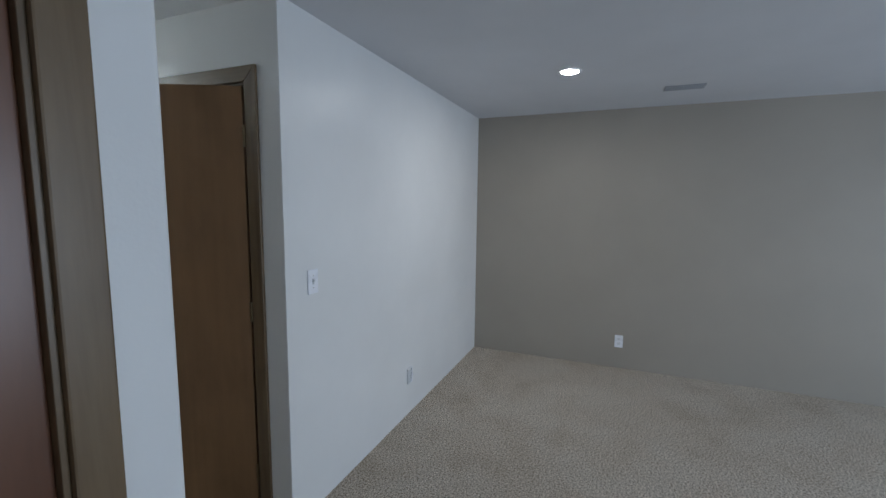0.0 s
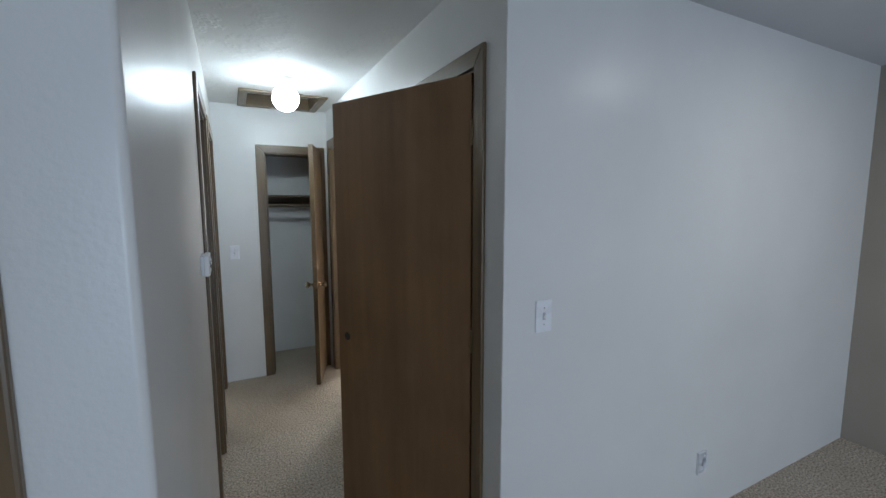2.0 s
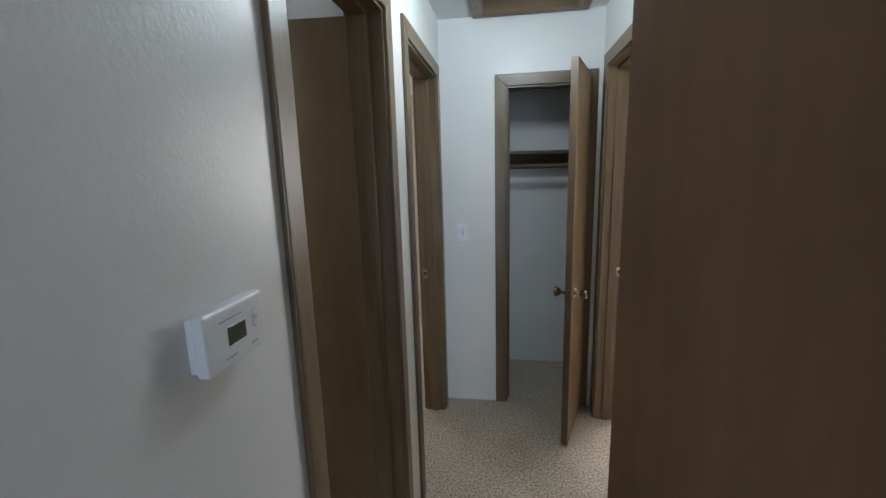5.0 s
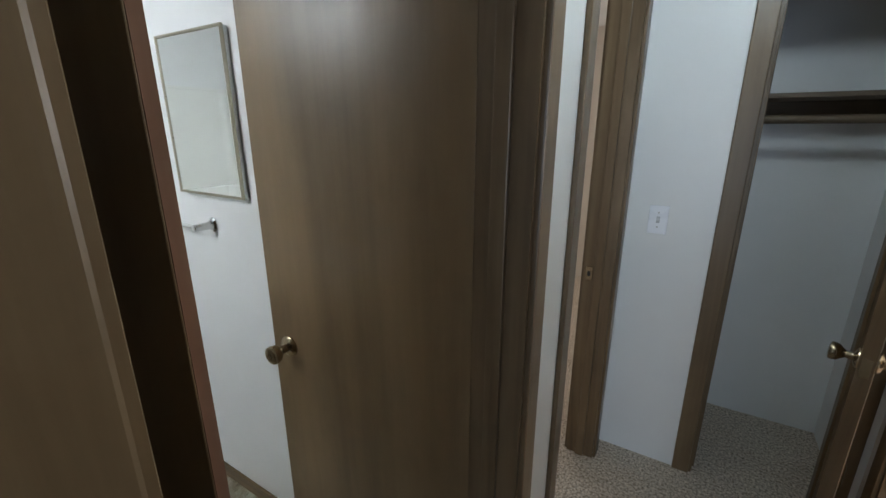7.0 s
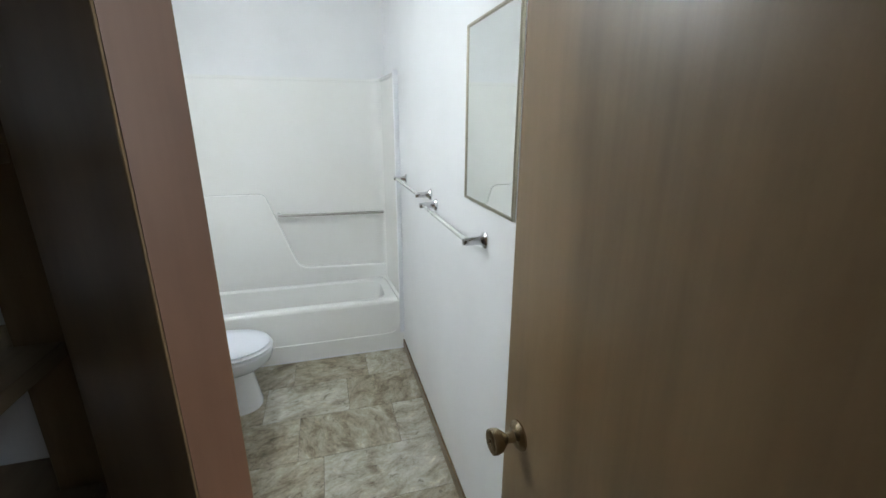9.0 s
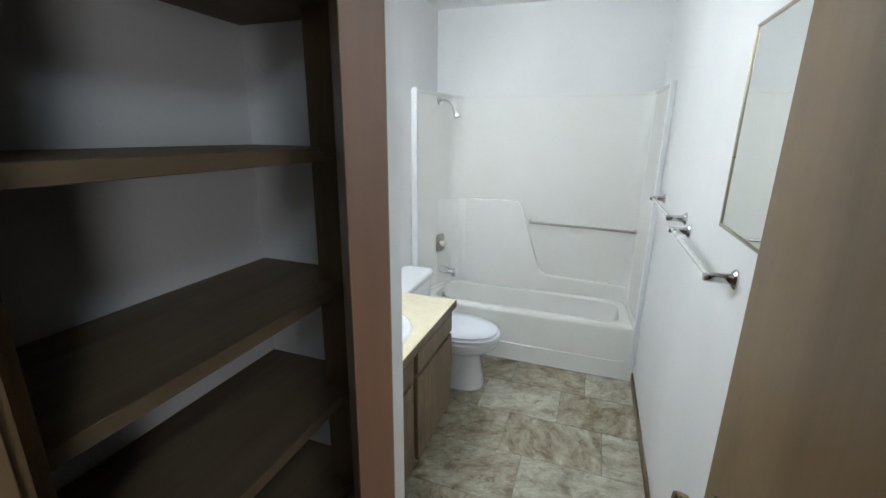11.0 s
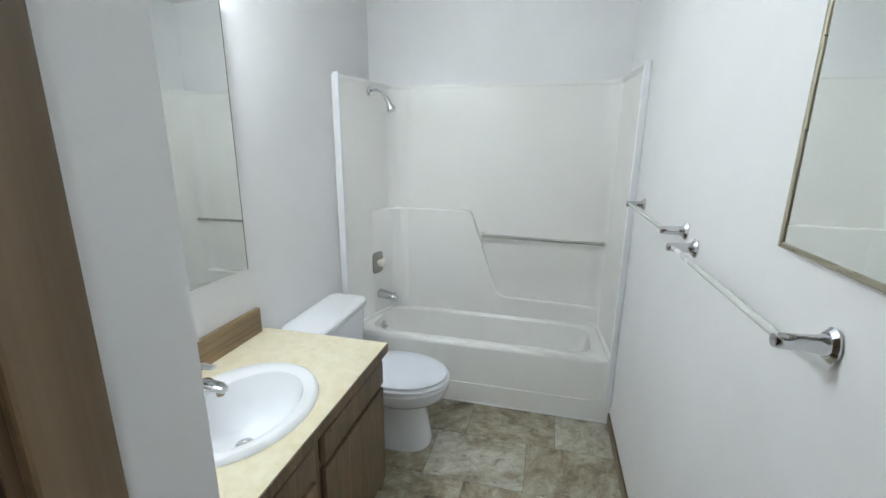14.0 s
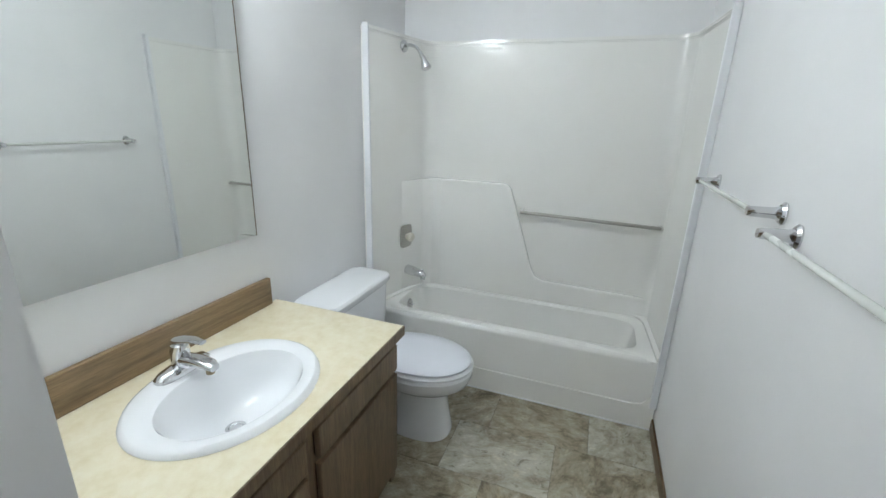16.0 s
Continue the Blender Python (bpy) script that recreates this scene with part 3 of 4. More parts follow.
lamp = thing("ceiling_lamp", pose(0.470, 0.128, CEIL), "lit white glass globe on an ivory ceiling holder", "ceiling lamp")
part("holder", lathe([(0, 0), (0.060, 0), (0.061, -0.012), (0.056, -0.030), (0.049, -0.048), (0.047, -0.058), (0.043, -0.060), (0, -0.060)], 32), IVORY, lamp, "ivory ceramic holder", True)
part("globe", lathe([(0.0, -0.062), (0.040, -0.062)] + [(0.083 * math.sin(a), -0.132 + 0.083 * math.cos(a)) for a in [0.55 + i * (math.pi - 0.55) / 16 for i in range(16)]] + [(0, -0.215)], 36), GLOBE, lamp, "glowing white glass globe", True)

hatch = thing("attic_hatch", pose(HATCH[0], HATCH[1], CEIL), "attic hatch with a wooden frame and a white panel", "attic hatch", kind="structure")
hw, hl = HATCH[2] - HATCH[0], HATCH[3] - HATCH[1]
for n, r in (("side_lining", (0, 0, -0.012, 0.016, hl, 0.10)), ("side_lining", (hw - 0.016, 0, -0.012, hw, hl, 0.10)),
             ("end_lining", (0.016, 0, -0.012, hw - 0.016, 0.016, 0.10)), ("end_lining", (0.016, hl - 0.016, -0.012, hw - 0.016, hl, 0.10))):
    part(n, box(*r, 0.001, 1), TRIM_H, hatch)
for q in ([(-.045, -.045, 0), (hw + .045, -.045, 0), (hw, 0, 0), (0, 0, 0)], [(-.045, hl + .045, 0), (hw + .045, hl + .045, 0), (hw, hl, 0), (0, hl, 0)],
          [(-.045, -.045, 0), (0, 0, 0), (0, hl, 0), (-.045, hl + .045, 0)], [(hw + .045, -.045, 0), (hw, 0, 0), (hw, hl, 0), (hw + .045, hl + .045, 0)]):
    part("casing", prism(q, (0, 0, 0), (0, 0, -0.014), 0.003), TRIM_H, hatch)
part("hatch_panel", box(0.001, 0.001, 0.085, hw - 0.001, hl - 0.001, 0.10), CEILING, hatch, "white hatch panel")

shelf = thing("closet_shelf", pose(0.32, 1.40, 1.60), "brown wooden shelf across the end closet", "shelf")
part("shelf_board", box(0, 0, 0, XR - 0.32, 0.32, 0.019, 0.002), SHELF, shelf)
part("cleat", box(0, 0.30, -0.07, XR - 0.32, 0.319, 0, 0.002), SHELF, shelf)
rod = thing("closet_rod", pose(0.32, 1.44, 1.52), "brown wooden hanging rod in the end closet", "closet rod")
part("rod", tube([(0, 0, 0), (XR - 0.32, 0, 0)], 0.017, 20), SHELF, rod, "", True)
for x in (0.004, XR - 0.324):
    part("socket", tube([(x - 0.004, 0, 0), (x + 0.004, 0, 0)], 0.027, 20), SHELF, rod, "", True)

# linen closet shelves
for z in (0.45, 0.70, 0.955, 1.205, 1.475, 1.74):
    s = thing("linen_shelf", pose(XP + 0.107, -1.10, z), "brown wooden shelf inside the linen closet", "shelf", "linen closet shelves")
    part("shelf_board", boxes([(0, 0, -0.019, -T - XP - 0.114, 0.214, 0), (0.085, 0.214, -0.019, DLN[1] - XP - 0.127, 0.275, 0)]), SHELF, s)
    part("edge_strip", box(0.085, 0.275, -0.022, DLN[1] - XP - 0.127, 0.2785, 0.001, 0.001, 1), SHELF, s)

# living room ceiling
down = thing("downlight", pose(2.380, -2.698, CEIL), "small lit recessed ceiling light with a white ring", "downlight")
part("trim_ring", lathe([(0.052, 0), (0.075, 0), (0.074, -0.004), (0.056, -0.006), (0.052, -0.002)], 40), PLASTIC, down, "", True)
part("lens", lathe([(0, -0.001), (0.054, -0.001), (0.054, -0.003), (0, -0.004)], 32), DOWN_GLOW, down, "glowing lens")
vent = thing("ceiling_vent", pose(3.03, -3.42, CEIL), "slim grey metal ceiling vent with slats", "vent")
part("frame", boxes([(-0.06, -0.128, -0.006, -0.04, 0.128, 0), (0.04, -0.128, -0.006, 0.06, 0.128, 0), (-0.04, -0.128, -0.006, 0.04, -0.113, 0), (-0.04, 0.113, -0.006, 0.04, 0.128, 0)]), VENT, vent)
part("backing", box(-0.04, -0.113, -0.002, 0.04, 0.113, -0.0005), BLACK, vent)
for i in range(5):
    part("slat", prism([(-0.034 + i * 0.015, -0.113, -0.002), (-0.030 + i * 0.015, -0.113, -0.002), (-0.020 + i * 0.015, -0.113, -0.008), (-0.024 + i * 0.015, -0.113, -0.008)], (0, 0, 0), (0, 0.226, 0)), VENT, vent)


# ---- windows ----
def window(name, m, w, h, label, blind):
    """Opening from x 0 to w and z 0 to h, room side at y 0, outside towards +y."""
    f = thing(name, m, label, "window", kind="structure")
    for r in ((0, 0.03, 0, 0.05, 0.08, h), (w - 0.05, 0.03, 0, w, 0.08, h), (0.05, 0.03, 0, w - 0.05, 0.08, 0.05), (0.05, 0.03, h - 0.05, w - 0.05, 0.08, h),
              (w / 2 - 0.025, 0.03, 0.05, w / 2 + 0.025, 0.08, h - 0.05)):
        part("window_frame", box(*r, 0.003, 1), PLASTIC, f)
    part("window_sill", box(-0.02, -0.03, -0.02, w + 0.02, 0.03, 0, 0.004), PLASTIC, f)
    if blind:
        b = thing("window_blind", m, "white slatted blind, half open in front of the window", "blind")
        part("head_rail", box(-0.04, -0.05, h - 0.01, w + 0.04, -0.01, h + 0.035, 0.002), PLASTIC, b)
        slat = None
        k = 0
        z = 0.0
        while z < h - 0.02:
            if slat is None:
                bm = prism([(-0.03, -0.040, -0.006), (-0.03, -0.039, -0.007), (-0.03, -0.018, 0.008), (-0.03, -0.019, 0.009)], (0, 0, 0), (w + 0.06, 0, 0))
                slat = part("slat", bm, SLAT, b)
            else:
                o = new("slat", slat.data)
                o.parent = b
                o.location = (0, 0, z)
            z += 0.026
        part("bottom_rail", box(-0.03, -0.042, -0.035, w + 0.03, -0.016, -0.018, 0.002), PLASTIC, b)
    return f


window("window_1", pose(1.945, 3.26, 0.79), 1.57, 1.13, "white framed bedroom window", True)
window("window_2", pose(-2.85, 3.45, 0.90), 1.30, 1.20, "white framed bedroom window", False)
window("window_3", pose(1.9, -7.40, 0.06, 0, 0, 180), 1.90, 1.99, "wide white framed glazed door of the living room", False)
tagged(part("backdrop", boxes([(1.9, 3.9, 0.6, 3.9, 3.92, 2.4)]), OUTSIDE), "bright overcast daylight outside the window", "backdrop", kind="structure")

# ---- bathroom ----
tub = thing("bathtub", pose(-2.616, -0.006, 0), "white acrylic bathtub with a stepped apron", "bathtub")
TX, TY, TW, TL = 0, 0, -0.485, -1.505
cx, cy = TW / 2, TL / 2
part("shell", loft([ring(cx, cy, 0.2425, 0.7525, 0, 30, 96), ring(cx, cy, 0.2425, 0.7525, 0.335, 30, 96), ring(cx, cy, 0.240, 0.750, 0.350, 26, 96),
                    ring(cx, cy, 0.230, 0.740, 0.360, 18, 96), ring(cx - 0.004, cy + 0.01, 0.190, 0.655, 0.360, 7, 96), ring(cx - 0.004, cy + 0.01, 0.178, 0.640, 0.350, 6, 96),
                    ring(cx - 0.004, cy + 0.01, 0.165, 0.62, 0.25, 5, 96), ring(cx - 0.004, cy + 0.01, 0.145, 0.585, 0.10, 4.5, 96), ring(cx - 0.004, cy + 0.01, 0.10, 0.52, 0.065, 4, 96)]), ACRYLIC, tub, "", True)
part("apron_base", prism([(0, 0, 0), (0, 0, 0.30), (0, -0.012, 0.24), (0, -0.030, 0.165), (0, -0.060, 0.132), (0, -0.11, 0.122), (0, TL, 0.122), (0, TL, 0)], (-0.004, 0, 0), (0.007, 0, 0), 0.003), ACRYLIC, tub, "raised lower band of the apron")
part("caulk", box(0.0, TL, 0, 0.012, 0, 0.008, 0.003), PLASTIC, tub, "white sealant bead")
drain = part("overflow_plate", lathe([(0, 0), (0.036, 0), (0.036, 0.003), (0.030, 0.007), (0.012, 0.009), (0, 0.009)], 28), CHROME, tub, "round chrome overflow plate", True)
drain.data.transform(Matrix.Translation((cx - 0.01, -1.365, 0.285)) @ pose(0, 0, 0, -82))
part("lever", tube([(cx - 0.01, -1.358, 0.292), (cx - 0.01, -1.335, 0.286)], [0.005, 0.004], 10), CHROME, drain, "", True)

sur = thing("tub_surround", pose(0, 0, 0), "three-sided warm white acrylic tub surround with moulded ledges", "tub surround")
ZT = 1.775


def fillet(a, b, c, r, n=8):
    """Points that round the corner b between a and c."""
    a, b, c = Vector(a), Vector(b), Vector(c)
    p, q = b + (a - b).normalized() * r, b + (c - b).normalized() * r
    return [p.lerp(b, k / n).lerp(b.lerp(q, k / n), k / n) for k in range(n + 1)]


def surround_plan(inset, r):
    """The inner outline of the three panels, seen from above, from the plumbing side round to the long wall."""
    s0, c0, c1, s1 = (-2.630, -1.486 + inset, 0), (XT + 0.014 + inset, -1.372 + inset, 0), (XT + 0.014 + inset, -0.048 - inset, 0), (-2.622, -0.016 - inset, 0)
    return [s0] + fillet(s0, c0, c1, r) + fillet(c0, c1, s1, r) + [s1]


BEHIND = [(-2.622, -0.001, 0), (XT + 0.001, -0.001, 0), (XT + 0.001, -1.528, 0), (-2.630, -1.528, 0)]
part("wall_panel", prism(surround_plan(0, 0.085) + BEHIND, (0, 0, 0.355), (0, 0, ZT - 0.006)), ACRYLIC, sur, "", True)
for i, (inset, z0, z1) in enumerate(((0.004, ZT - 0.018, ZT - 0.012), (0.009, ZT - 0.012, ZT), (0.005, ZT, ZT + 0.005))):
    part("top_lip", prism(surround_plan(inset, 0.085) + BEHIND, (0, 0, z0), (0, 0, z1)), ACRYLIC, sur, "", True)
part("foot_cove", prism(surround_plan(0.022, 0.11) + BEHIND, (0, 0, 0.352), (0, 0, 0.372), 0.006), ACRYLIC, sur, "", True)
part("flange", box(-2.628, -1.512, 0.30, -2.614, -1.480, ZT + 0.015, 0.004), PLASTIC, sur, "bright white edge strip")
part("flange", box(-2.622, -0.030, 0.12, -2.601, -0.001, ZT + 0.015, 0.005), PLASTIC, sur, "bright white edge strip")
part("raised_back", prism([(0, -1.370, 0.35), (0, -1.370, 1.035), (0, -0.885, 1.035), (0, -0.862, 1.026), (0, -0.845, 1.005), (0, -0.690, 0.545), (0, -0.665, 0.505), (0, -0.62, 0.486), (0, -0.04, 0.472), (0, -0.04, 0.35)],
                          (XT + 0.010, 0, 0), (XT + 0.052, 0, 0), 0.012, 3), ACRYLIC, sur, "", True)
part("raised_corner", prism([(-2.86, -1.433, 0), (-2.93, -1.405, 0), (-3.02, -1.365, 0), (XT + 0.062, -1.315, 0), (XT + 0.052, -1.26, 0), (XT + 0.02, -1.26, 0), (XT + 0.02, -1.42, 0), (-2.86, -1.45, 0)],
                            (0, 0, 0.36), (0, 0, 1.030), 0.006), ACRYLIC, sur, "", True)
bar = thing("grab_bar", pose(0, 0, 0), "slim brushed steel grab bar across the surround", "grab bar")
part("bar", tube([(XT + 0.075, -0.775, 0.886), (XT + 0.075, -0.057, 0.874)], 0.0095, 16), STEEL, bar, "", True)
for y, z in ((-0.775, 0.886), (-0.057, 0.874)):
    part("end_socket", tube([(XT + 0.012, y, z), (XT + 0.080, y, z)], 0.012, 16), ACRYLIC, bar, "", True)

# panel direction of the slanted plumbing side
ang = math.degrees(math.atan2(0.114, 0.45))


def on_panel(x, z, out=0.0):
    y = -1.478 + (-2.656 - x) * 0.2535
    return Matrix.Translation((x, y, z)) @ pose(0, 0, 0, 0, 0, -ang) @ Matrix.Translation((0, out, 0))


sh = thing("shower", on_panel(-2.88, 1.725), "chrome shower head on a bent arm", "shower")
part("escutcheon", lathe([(0, 0), (0.030, 0), (0.029, 0.004), (0.020, 0.010), (0.011, 0.012), (0, 0.012)], 28, pose(0, 0, 0, -90)), CHROME, sh, "", True)
part("arm", tube([(0, 0, 0), (0, 0.04, 0.004), (0, 0.075, -0.006), (0, 0.100, -0.028), (0, 0.115, -0.048)], 0.0085, 16), CHROME, sh, "", True)
part("head", tube([(0, 0.110, -0.040), (0, 0.120, -0.056), (0, 0.126, -0.066), (0, 0.146, -0.106), (0, 0.149, -0.112)], [0.011, 0.013, 0.012, 0.026, 0.024], 24), CHROME, sh, "", True)
vl = thing("shower_valve", on_panel(-2.902, 0.703), "square steel valve plate with a clear acrylic knob", "shower valve")
part("plate", loft([ring(0, 0, 0.052, 0.068, 0, 5, 40), ring(0, 0, 0.052, 0.068, 0.005, 5, 40), ring(0, 0, 0.046, 0.062, 0.008, 5, 40)]), STEEL, vl, "", True).data.transform(pose(0, 0, 0, -90))
part("knob", lathe([(0, 0.006), (0.017, 0.008), (0.018, 0.020), (0.026, 0.026), (0.027, 0.044), (0.020, 0.052), (0, 0.053)], 10, pose(0, 0, 0, -90)), IVORY, vl, "cloudy acrylic knob")
sp = thing("tub_spout", on_panel(-2.918, 0.485), "chrome tub spout with a diverter pull", "tub spout")
part("spout_body", tube([(0, 0, 0.004), (0, 0.03, 0.004), (0, 0.09, 0.0), (0, 0.122, -0.006), (0, 0.134, -0.016)], [0.030, 0.029, 0.024, 0.019, 0.012], 24), CHROME, sp, "", True)
part("nozzle", tube([(0, 0.118, -0.006), (0, 0.119, -0.034)], [0.015, 0.014], 20), CHROME, sp, "", True)
part("diverter", tube([(0, 0.118, 0.012), (0, 0.118, 0.026), (0, 0.118, 0.030)], [0.003, 0.004, 0.007], 12), CHROME, sp, "", True)

# toilet
CX = -2.250
to = thing("toilet", pose(CX, 0, 0), "white porcelain toilet with a closed lid", "toilet")
part("bowl", loft([ring(0.01, -1.03, 0.106, 0.152, 0.0, 2.5), ring(0.01, -1.03, 0.107, 0.153, 0.012, 2.5), ring(0.008, -1.03, 0.098, 0.140, 0.08, 2.4), ring(0, -1.03, 0.082, 0.122, 0.195, 2.2), ring(0, -1.03, 0.090, 0.132, 0.218, 2.1),
                   ring(0, -1.035, 0.135, 0.192, 0.242, 2.05), ring(0, -1.04, 0.163, 0.230, 0.268, 2.0), ring(0, -1.04, 0.173, 0.243, 0.298, 2.0), ring(0, -1.04, 0.175, 0.245, 0.322, 2.0), ring(0, -1.04, 0.168, 0.238, 0.332, 2.0)]), PORCELAIN, to, "", True)
part("trapway", loft([ring(0, -1.24, 0.088, 0.19, 0.0, 3), ring(0, -1.24, 0.085, 0.19, 0.10, 3), ring(0, -1.25, 0.095, 0.19, 0.24, 3), ring(0, -1.28, 0.15, 0.20, 0.315, 4), ring(0, -1.30, 0.16, 0.20, 0.332, 4)]), PORCELAIN, to, "", True)
seat = part("seat", loft([ring(0, -1.04, 0.168, 0.238, 0.3365, 2.1), ring(0, -1.04, 0.176, 0.247, 0.341, 2.1), ring(0, -1.04, 0.176, 0.247, 0.350, 2.1), ring(0, -1.04, 0.168, 0.239, 0.355, 2.1)]), PLASTIC, to, "", True)
part("lid", loft([ring(0, -1.042, 0.162, 0.230, 0.3595, 2.1), ring(0, -1.042, 0.170, 0.238, 0.363, 2.1), ring(0, -1.042, 0.170, 0.238, 0.370, 2.1), ring(0, -1.042, 0.162, 0.230, 0.376, 2.1), ring(0, -1.042, 0.09, 0.13, 0.380, 2.1)]), LID, to, "smooth white lid", True)
for y, z in ((0.16, 0.334), (-0.16, 0.357)):
    part("bumper", box(-0.10, -1.04 + y - 0.012, z - 0.0025, 0.10, -1.04 + y + 0.012, z + 0.0028), PLASTIC, to)
for x in (-0.075, 0.075):
    part("seat_hinge", box(x - 0.022, -1.300, 0.330, x + 0.022, -1.262, 0.374, 0.006), PLASTIC, to)
part("tank", loft([ring(0, -1.418, 0.215, 0.085, 0.331, 9, 64), ring(0, -1.415, 0.235, 0.095, 0.375, 9, 64), ring(0, -1.415, 0.245, 0.100, 0.585, 9, 64)]), PORCELAIN, to, "", True)
part("tank_lid", loft([ring(0, -1.413, 0.252, 0.107, 0.588, 8, 64), ring(0, -1.413, 0.258, 0.112, 0.596, 8, 64), ring(0, -1.413, 0.258, 0.112, 0.618, 8, 64), ring(0, -1.413, 0.250, 0.104, 0.628, 8, 64), ring(0, -1.413, 0.23, 0.085, 0.631, 7, 64)]), PORCELAIN, to, "", True)

# vanity
VX0, VX1, VF, VZ = XP - 0.002, -1.925, -1.000, 0.632
van = thing("vanity_cabinet", pose(0, 0, 0), "brown oak vanity cabinet with drawer fronts and doors", "cabinet")
part("carcass", boxes([(VX1, YV + 0.002, 0.0, VX1 + 0.016, VF - 0.018, VZ), (VX0 - 0.016, YV + 0.002, 0.0, VX0, VF - 0.018, VZ), (VX1 + 0.016, YV + 0.002, 0.08, VX0 - 0.016, VF - 0.018, 0.095),
                       (VX1 + 0.016, YV + 0.002, 0.095, VX0 - 0.016, YV + 0.012, VZ), (VX1 + 0.016, VF - 0.07, 0.0, VX0 - 0.016, VF - 0.058, 0.08)]), OAK, van)
part("face_frame", boxes([(VX1, VF - 0.018, 0.0, VX1 + 0.035, VF, VZ), (-1.452, VF - 0.0176, 0.081, -1.412, VF + 0.0008, VZ - 0.001), (VX0 - 0.035, VF - 0.018, 0.0, VX0, VF, VZ), (VX1 + 0.035, VF - 0.018, VZ - 0.03, VX0 - 0.035, VF, VZ),
                          (VX1 + 0.035, VF - 0.018, 0.08, VX0 - 0.035, VF, 0.115), (VX1 + 0.035, VF - 0.018, 0.488, VX0 - 0.035, VF, 0.515)]), OAK, van)
for x0, x1 in ((-1.908, -1.455), (-1.405, -0.955)):
    part("drawer_front", box(x0, VF + 0.001, 0.507, x1, VF + 0.019, 0.606, 0.004), OAK, van)
    part("cabinet_door", box(x0, VF + 0.001, 0.065, x1, VF + 0.019, 0.490, 0.004), OAK, van)

SX, SY, SA, SB = -1.432, -1.238, 0.255, 0.214
top = thing("countertop", pose(0, 0, 0), "cream marbled laminate countertop with a brown wooden edge", "countertop")
bm = bmesh.new()
hole = [bm.verts.new(p) for p in ring(SX, SY, SA - 0.03, SB - 0.03, VZ + 0.036, 2, 64)]
corners = [(VX1 - 0.012, -0.972), (VX0, -0.972), (VX0, YV + 0.002), (VX1 - 0.012, YV + 0.002)]
rim = []
for i in range(64):
    c, s = math.cos(2 * math.pi * i / 64), math.sin(2 * math.pi * i / 64)
    k = min((VX0 - SX if c > 0 else VX1 - 0.012 - SX) / c if abs(c) > 1e-6 else 9, (-0.972 - SY if s > 0 else YV + 0.002 - SY) / s if abs(s) > 1e-6 else 9)
    rim.append(bm.verts.new((SX + c * k, SY + s * k, VZ + 0.036)))
for i in range(64):
    bm.faces.new((hole[i], hole[(i + 1) % 64], rim[(i + 1) % 64], rim[i]))
for x, y in corners:
    near = sorted(range(64), key=lambda i: (rim[i].co.x - x) ** 2 + (rim[i].co.y - y) ** 2)[:2]
    if abs(near[0] - near[1]) in (1, 63):
        v = bm.verts.new((x, y, VZ + 0.036))
        bm.faces.new((rim[near[0]], v, rim[near[1]]))
bmesh.ops.recalc_face_normals(bm, faces=bm.faces)
if bm.faces[0].normal.z < 0:
    bmesh.ops.reverse_faces(bm, faces=bm.faces)
part("top_sheet", bm, LAMINATE, top)
part("front_edge", box(VX1 - 0.013, -0.9725, VZ - 0.002, VX0, -0.968, VZ + 0.0345, 0.001, 1), OAK, top, "brown wooden front edge")
part("side_edge", box(VX1 - 0.0165, YV + 0.002, VZ - 0.002, VX1 - 0.0125, -0.968, VZ + 0.0345, 0.001, 1), OAK, top)
part("core", boxes([(VX1 - 0.012, -1.005, VZ + 0.002, VX0, -0.973, VZ + 0.030), (VX1 - 0.012, YV + 0.004, VZ + 0.002, VX1 + 0.05, -1.005, VZ + 0.030)]), OAK, top)
part("backsplash", box(VX1 + 0.028, YV + 0.002, VZ + 0.037, VX0, YV + 0.021, VZ + 0.143, 0.003), OAK_H, top, "brown oak backsplash board")

ZC = VZ + 0.036
sink = thing("sink", pose(SX, SY, ZC), "oval white drop-in sink with a wide rim", "sink")
part("basin", loft([ring(0, 0, SA, SB, 0.001, 2, 72), ring(0, 0, SA - 0.004, SB - 0.004, 0.010, 2, 72), ring(0, 0.001, SA - 0.014, SB - 0.014, 0.016, 2, 72), ring(0, 0.008, SA - 0.040, SB - 0.042, 0.014, 2, 72),
                    ring(0, 0.018, SA - 0.058, SB - 0.066, 0.008, 2.05, 72), ring(0, 0.019, SA - 0.066, SB - 0.074, -0.008, 2.05, 72), ring(0, 0.018, SA - 0.085, SB - 0.090, -0.055, 2.05, 72), ring(0, 0.012, SA - 0.12, SB - 0.115, -0.100, 2, 72),
                    ring(0, 0.006, SA - 0.175, SB - 0.155, -0.122, 2, 72), ring(0, 0.0, 0.030, 0.030, -0.128, 2, 72)], False, True), PORCELAIN, sink, "", True)
part("drain", lathe([(0, -0.129), (0.026, -0.129), (0.027, -0.125), (0.020, -0.124), (0.018, -0.127), (0, -0.126)], 28), CHROME, sink, "chrome drain", True)

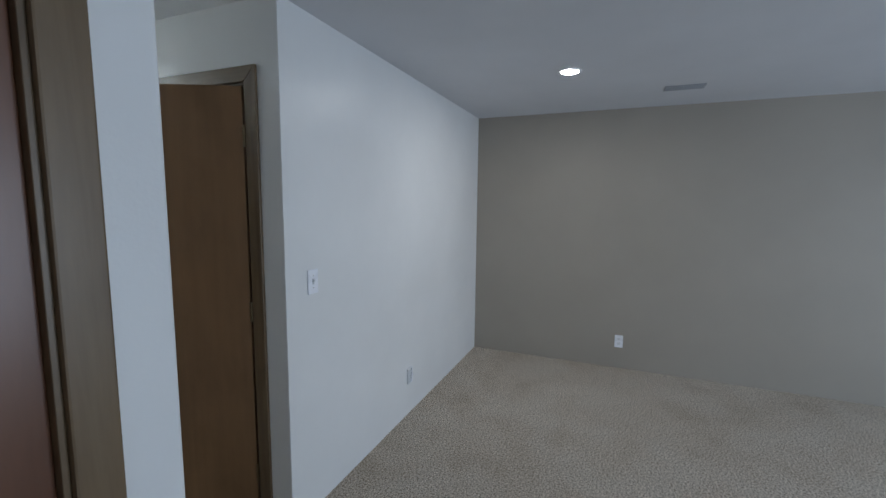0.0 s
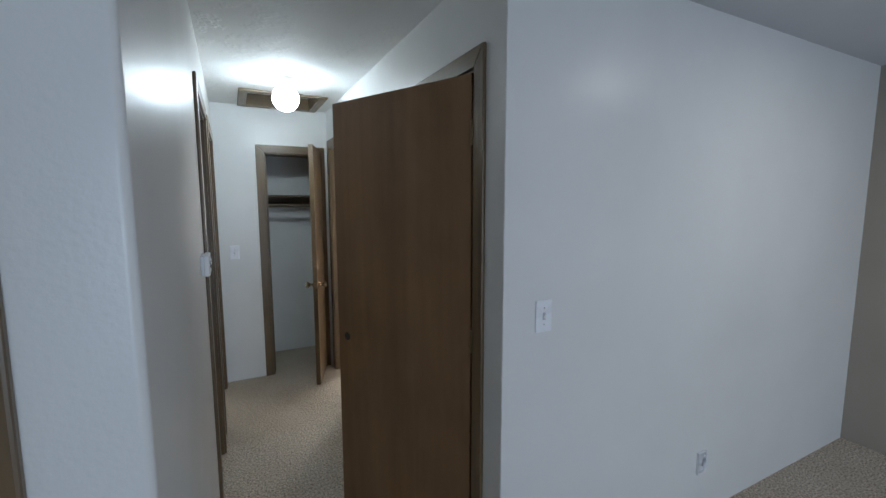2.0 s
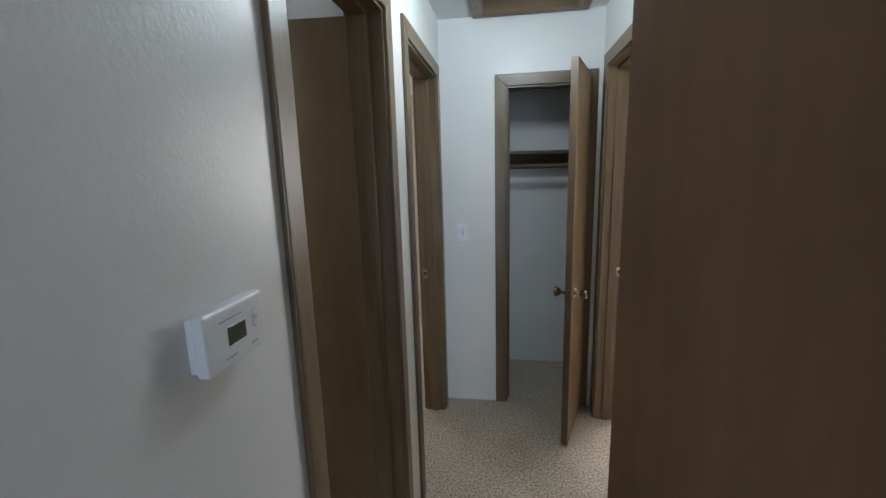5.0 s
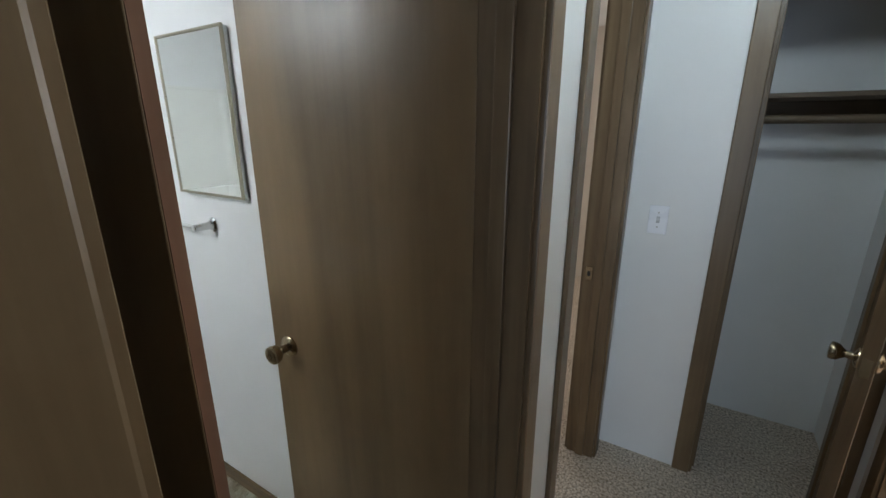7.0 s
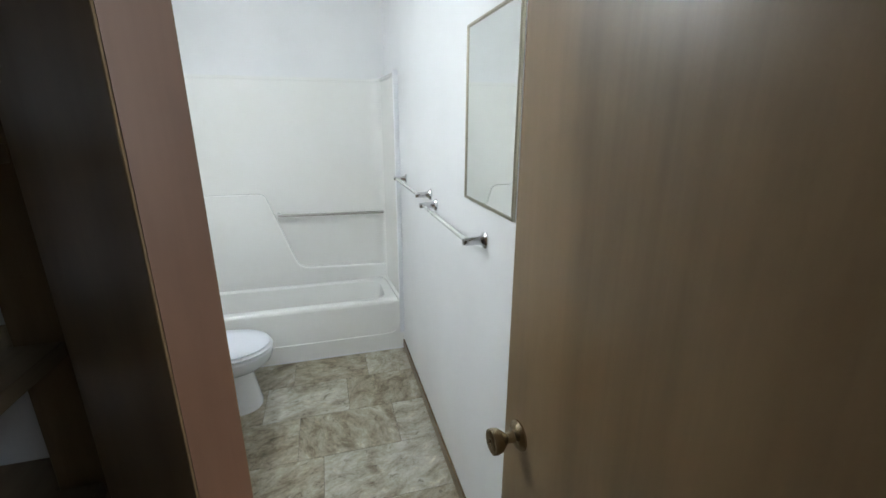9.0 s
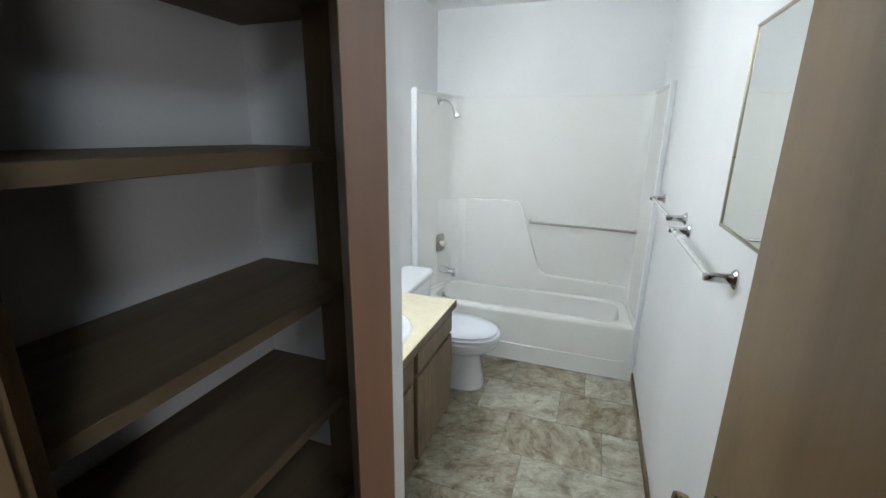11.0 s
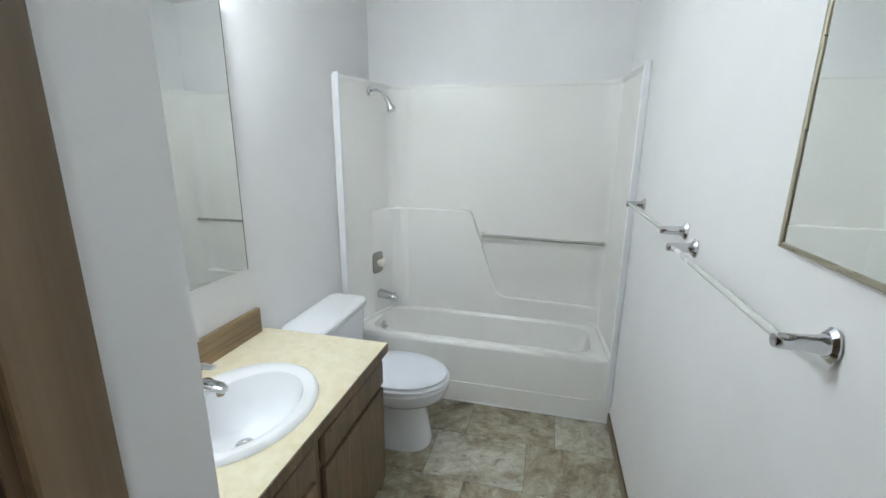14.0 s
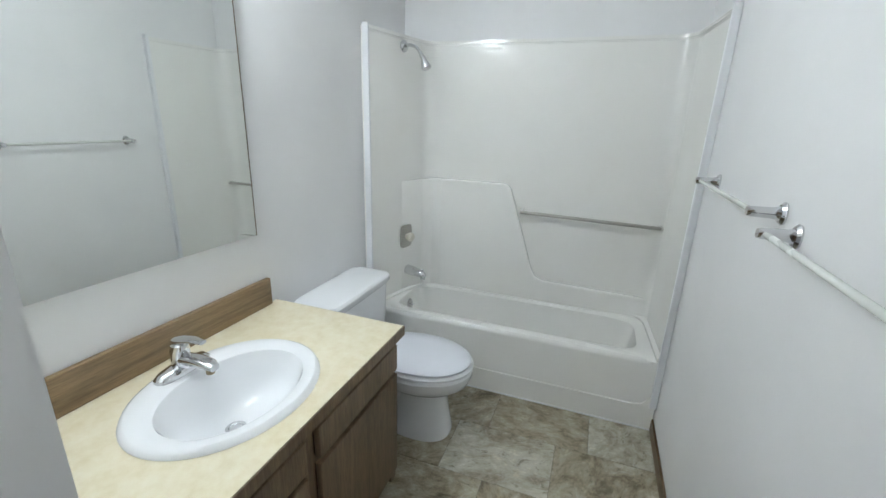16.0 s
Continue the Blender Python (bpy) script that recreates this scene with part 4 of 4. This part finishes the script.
fa = thing("faucet", pose(SX, SY - 0.168, ZC + 0.013), "single-lever chrome faucet on the sink rim", "faucet")
part("deck_plate", loft([ring(0, 0, 0.080, 0.027, 0, 2.8, 40), ring(0, 0, 0.080, 0.027, 0.010, 2.8, 40), ring(0, 0, 0.070, 0.022, 0.020, 2.6, 40), ring(0, 0, 0.035, 0.018, 0.026, 2.4, 40)]), CHROME, fa, "", True)
part("body", loft([ring(0, 0, 0.027, 0.025, 0.012, 2.2, 32), ring(0, 0, 0.024, 0.023, 0.045, 2.2, 32), ring(0, 0, 0.025, 0.024, 0.062, 2.1, 32), ring(0, 0.002, 0.022, 0.022, 0.082, 2, 32), ring(0, 0.004, 0.012, 0.014, 0.090, 2, 32)]), CHROME, fa, "", True)
part("spout", loft([[(x * 0.021, 0.005 + 0 * z, 0.040 + z * 0.014) for x, z, _ in ring(0, 0, 1, 1, 0, 2.6, 24)], [(x * 0.022, 0.060, 0.046 + z * 0.013) for x, z, _ in ring(0, 0, 1, 1, 0, 2.6, 24)],
                    [(x * 0.020, 0.105, 0.044 + z * 0.011) for x, z, _ in ring(0, 0, 1, 1, 0, 2.6, 24)], [(x * 0.014, 0.122, 0.038 + z * 0.009) for x, z, _ in ring(0, 0, 1, 1, 0, 2.6, 24)]]), CHROME, fa, "", True)
part("aerator", tube([(0, 0.104, 0.040), (0, 0.104, 0.018)], [0.012, 0.011], 20), BRASS, fa, "", True)
part("lever", loft([[(x * 0.014, -0.012, 0.090 + z * 0.010) for x, z, _ in ring(0, 0, 1, 1, 0, 2.4, 20)], [(x * 0.020, 0.012, 0.098 + z * 0.009) for x, z, _ in ring(0, 0, 1, 1, 0, 2.4, 20)],
                    [(x * 0.016, 0.055, 0.107 + z * 0.006) for x, z, _ in ring(0, 0, 1, 1, 0, 2.4, 20)], [(x * 0.011, 0.092, 0.106 + z * 0.004) for x, z, _ in ring(0, 0, 1, 1, 0, 2.4, 20)]]), CHROME, fa, "chrome lever handle", True)

mir = thing("wall_mirror", Matrix.Translation((XP, YV, 0)) @ pose(0, 0, 0, 0, 0, -0.8) @ Matrix.Translation((-XP, -YV, 0)), "large frameless mirror on the wall above the vanity", "mirror")
part("glass", box(-1.852, YV + 0.001, 0.955, XP - 0.02, YV + 0.006, 1.90, 0.0008, 1), MIRROR, mir)
part("edge_strip", box(-1.8545, YV + 0.001, 0.953, -1.8525, YV + 0.0065, 1.90), DARK_BRASS, mir)
vlight = thing("vanity_light", pose(-1.40, YV, 2.12), "chrome vanity light bar with lit round bulbs above the mirror", "wall lamp")
part("bar", box(-0.30, 0.001, -0.055, 0.30, 0.035, 0.055, 0.006), CHROME, vlight)
for x in (-0.22, -0.073, 0.073, 0.22):
    part("socket", tube([(x, 0.034, 0), (x, 0.084, 0)], [0.024, 0.020], 16), CHROME, vlight, "", True)
    part("bulb", lathe([(0, -0.047)] + [(0.047 * math.sin(i * math.pi / 12), -0.047 * math.cos(i * math.pi / 12)) for i in range(1, 12)] + [(0, 0.047)], 24, Matrix.Translation((x, 0.125, 0))), BULB_GLOW, vlight, "glowing bulb", True)

med = thing("medicine_cabinet", pose(-1.121, 0, 1.520), "mirrored medicine cabinet with a thin gold frame", "medicine cabinet")
part("body", box(-0.178, -0.016, -0.244, 0.178, -0.001, 0.244, 0.001, 1), PLASTIC, med)
part("mirror_door", box(-0.173, -0.0205, -0.239, 0.173, -0.0165, 0.239), MIRROR, med)
for r in ((-0.182, -0.024, -0.248, -0.173, -0.014, 0.248), (0.173, -0.024, -0.248, 0.182, -0.014, 0.248), (-0.173, -0.024, 0.239, 0.173, -0.014, 0.248), (-0.173, -0.024, -0.248, 0.173, -0.014, -0.239)):
    part("frame", box(*r, 0.002, 1), GOLD, med)


def towel_bar(x0, x1, z):
    b = thing("towel_bar", pose(0, 0, z), "white towel bar on two chrome posts", "towel bar", "towel bars on the bathroom wall")
    for x in (x0, x1):
        part("post", lathe([(0, 0.008), (0.0165, 0.008), (0.0150, 0.014), (0.0128, 0.024), (0.0122, 0.045), (0.0116, 0.066), (0.010, 0.072), (0, 0.073)], 28, Matrix.Translation((x, -0.001, 0)) @ pose(0, 0, 0, 90)), CHROME, b, "chrome post", True)
        part("flange", loft([ring(0, 0, 0.019, 0.025, 0, 2.2, 32), ring(0, 0, 0.020, 0.026, 0.004, 2.2, 32), ring(0, 0, 0.0165, 0.0195, 0.010, 2.1, 32)]), CHROME, b, "oval chrome flange", True).data.transform(Matrix.Translation((x, -0.001, 0)) @ pose(0, 0, 0, 90))
    part("bar", tube([(x0, -0.060, 0), (x1, -0.060, 0)], 0.0066, 18), BAR, b, "white plastic bar", True)


towel_bar(-2.408, -1.832, 1.195)
towel_bar(-1.737, -1.160, 1.166)

# ---- floor pieces, last ----
sheet = tagged(part("floor_bath", box(-2.621, YV, -0.02, -0.02, 0, -0.003), GROUT), "sheet vinyl floor in a brown and cream stone pattern", "floor", kind="structure")
ROW = 0.306
JOINTS = ((-0.28, -0.72, -1.16), (-0.415, -0.86, -1.30), (-0.185, -0.67, -1.13), (-0.553, -1.01), (-0.30, -0.74, -1.20), (-0.43, -0.90, -1.35), (-0.21, -0.66, -1.12), (-0.55, -1.0), (-0.33, -0.79, -1.25))
PALE = {(0, 0), (1, 1), (2, 0), (3, 0), (5, 1), (6, 0), (8, 2)}
tile_mesh = {}
for row, joints in enumerate(JOINTS):
    x = -2.646 + row * ROW
    x0, x1 = max(x, -2.616), min(x + ROW, -0.02)
    stops = (0.0,) + joints + (YV,)
    for i, (b, a) in enumerate(zip(stops, stops[1:])):
        key = (round(x1 - x0, 4), round(b - a, 4), (row, i) in PALE)
        if key not in tile_mesh:
            w, l, pale = key
            me = bpy.data.meshes.new("tile")
            bm = box(0.0011, 0.0011, -0.003, w - 0.0011, l - 0.0011, 0.0, 0.0009, 1)
            bm.to_mesh(me)
            bm.free()
            me.materials.append(STONE_PALE if pale else STONE)
            tile_mesh[key] = me
        o = new("tile", tile_mesh[key])
        o.location = (x0, a, 0)
        o.parent = sheet
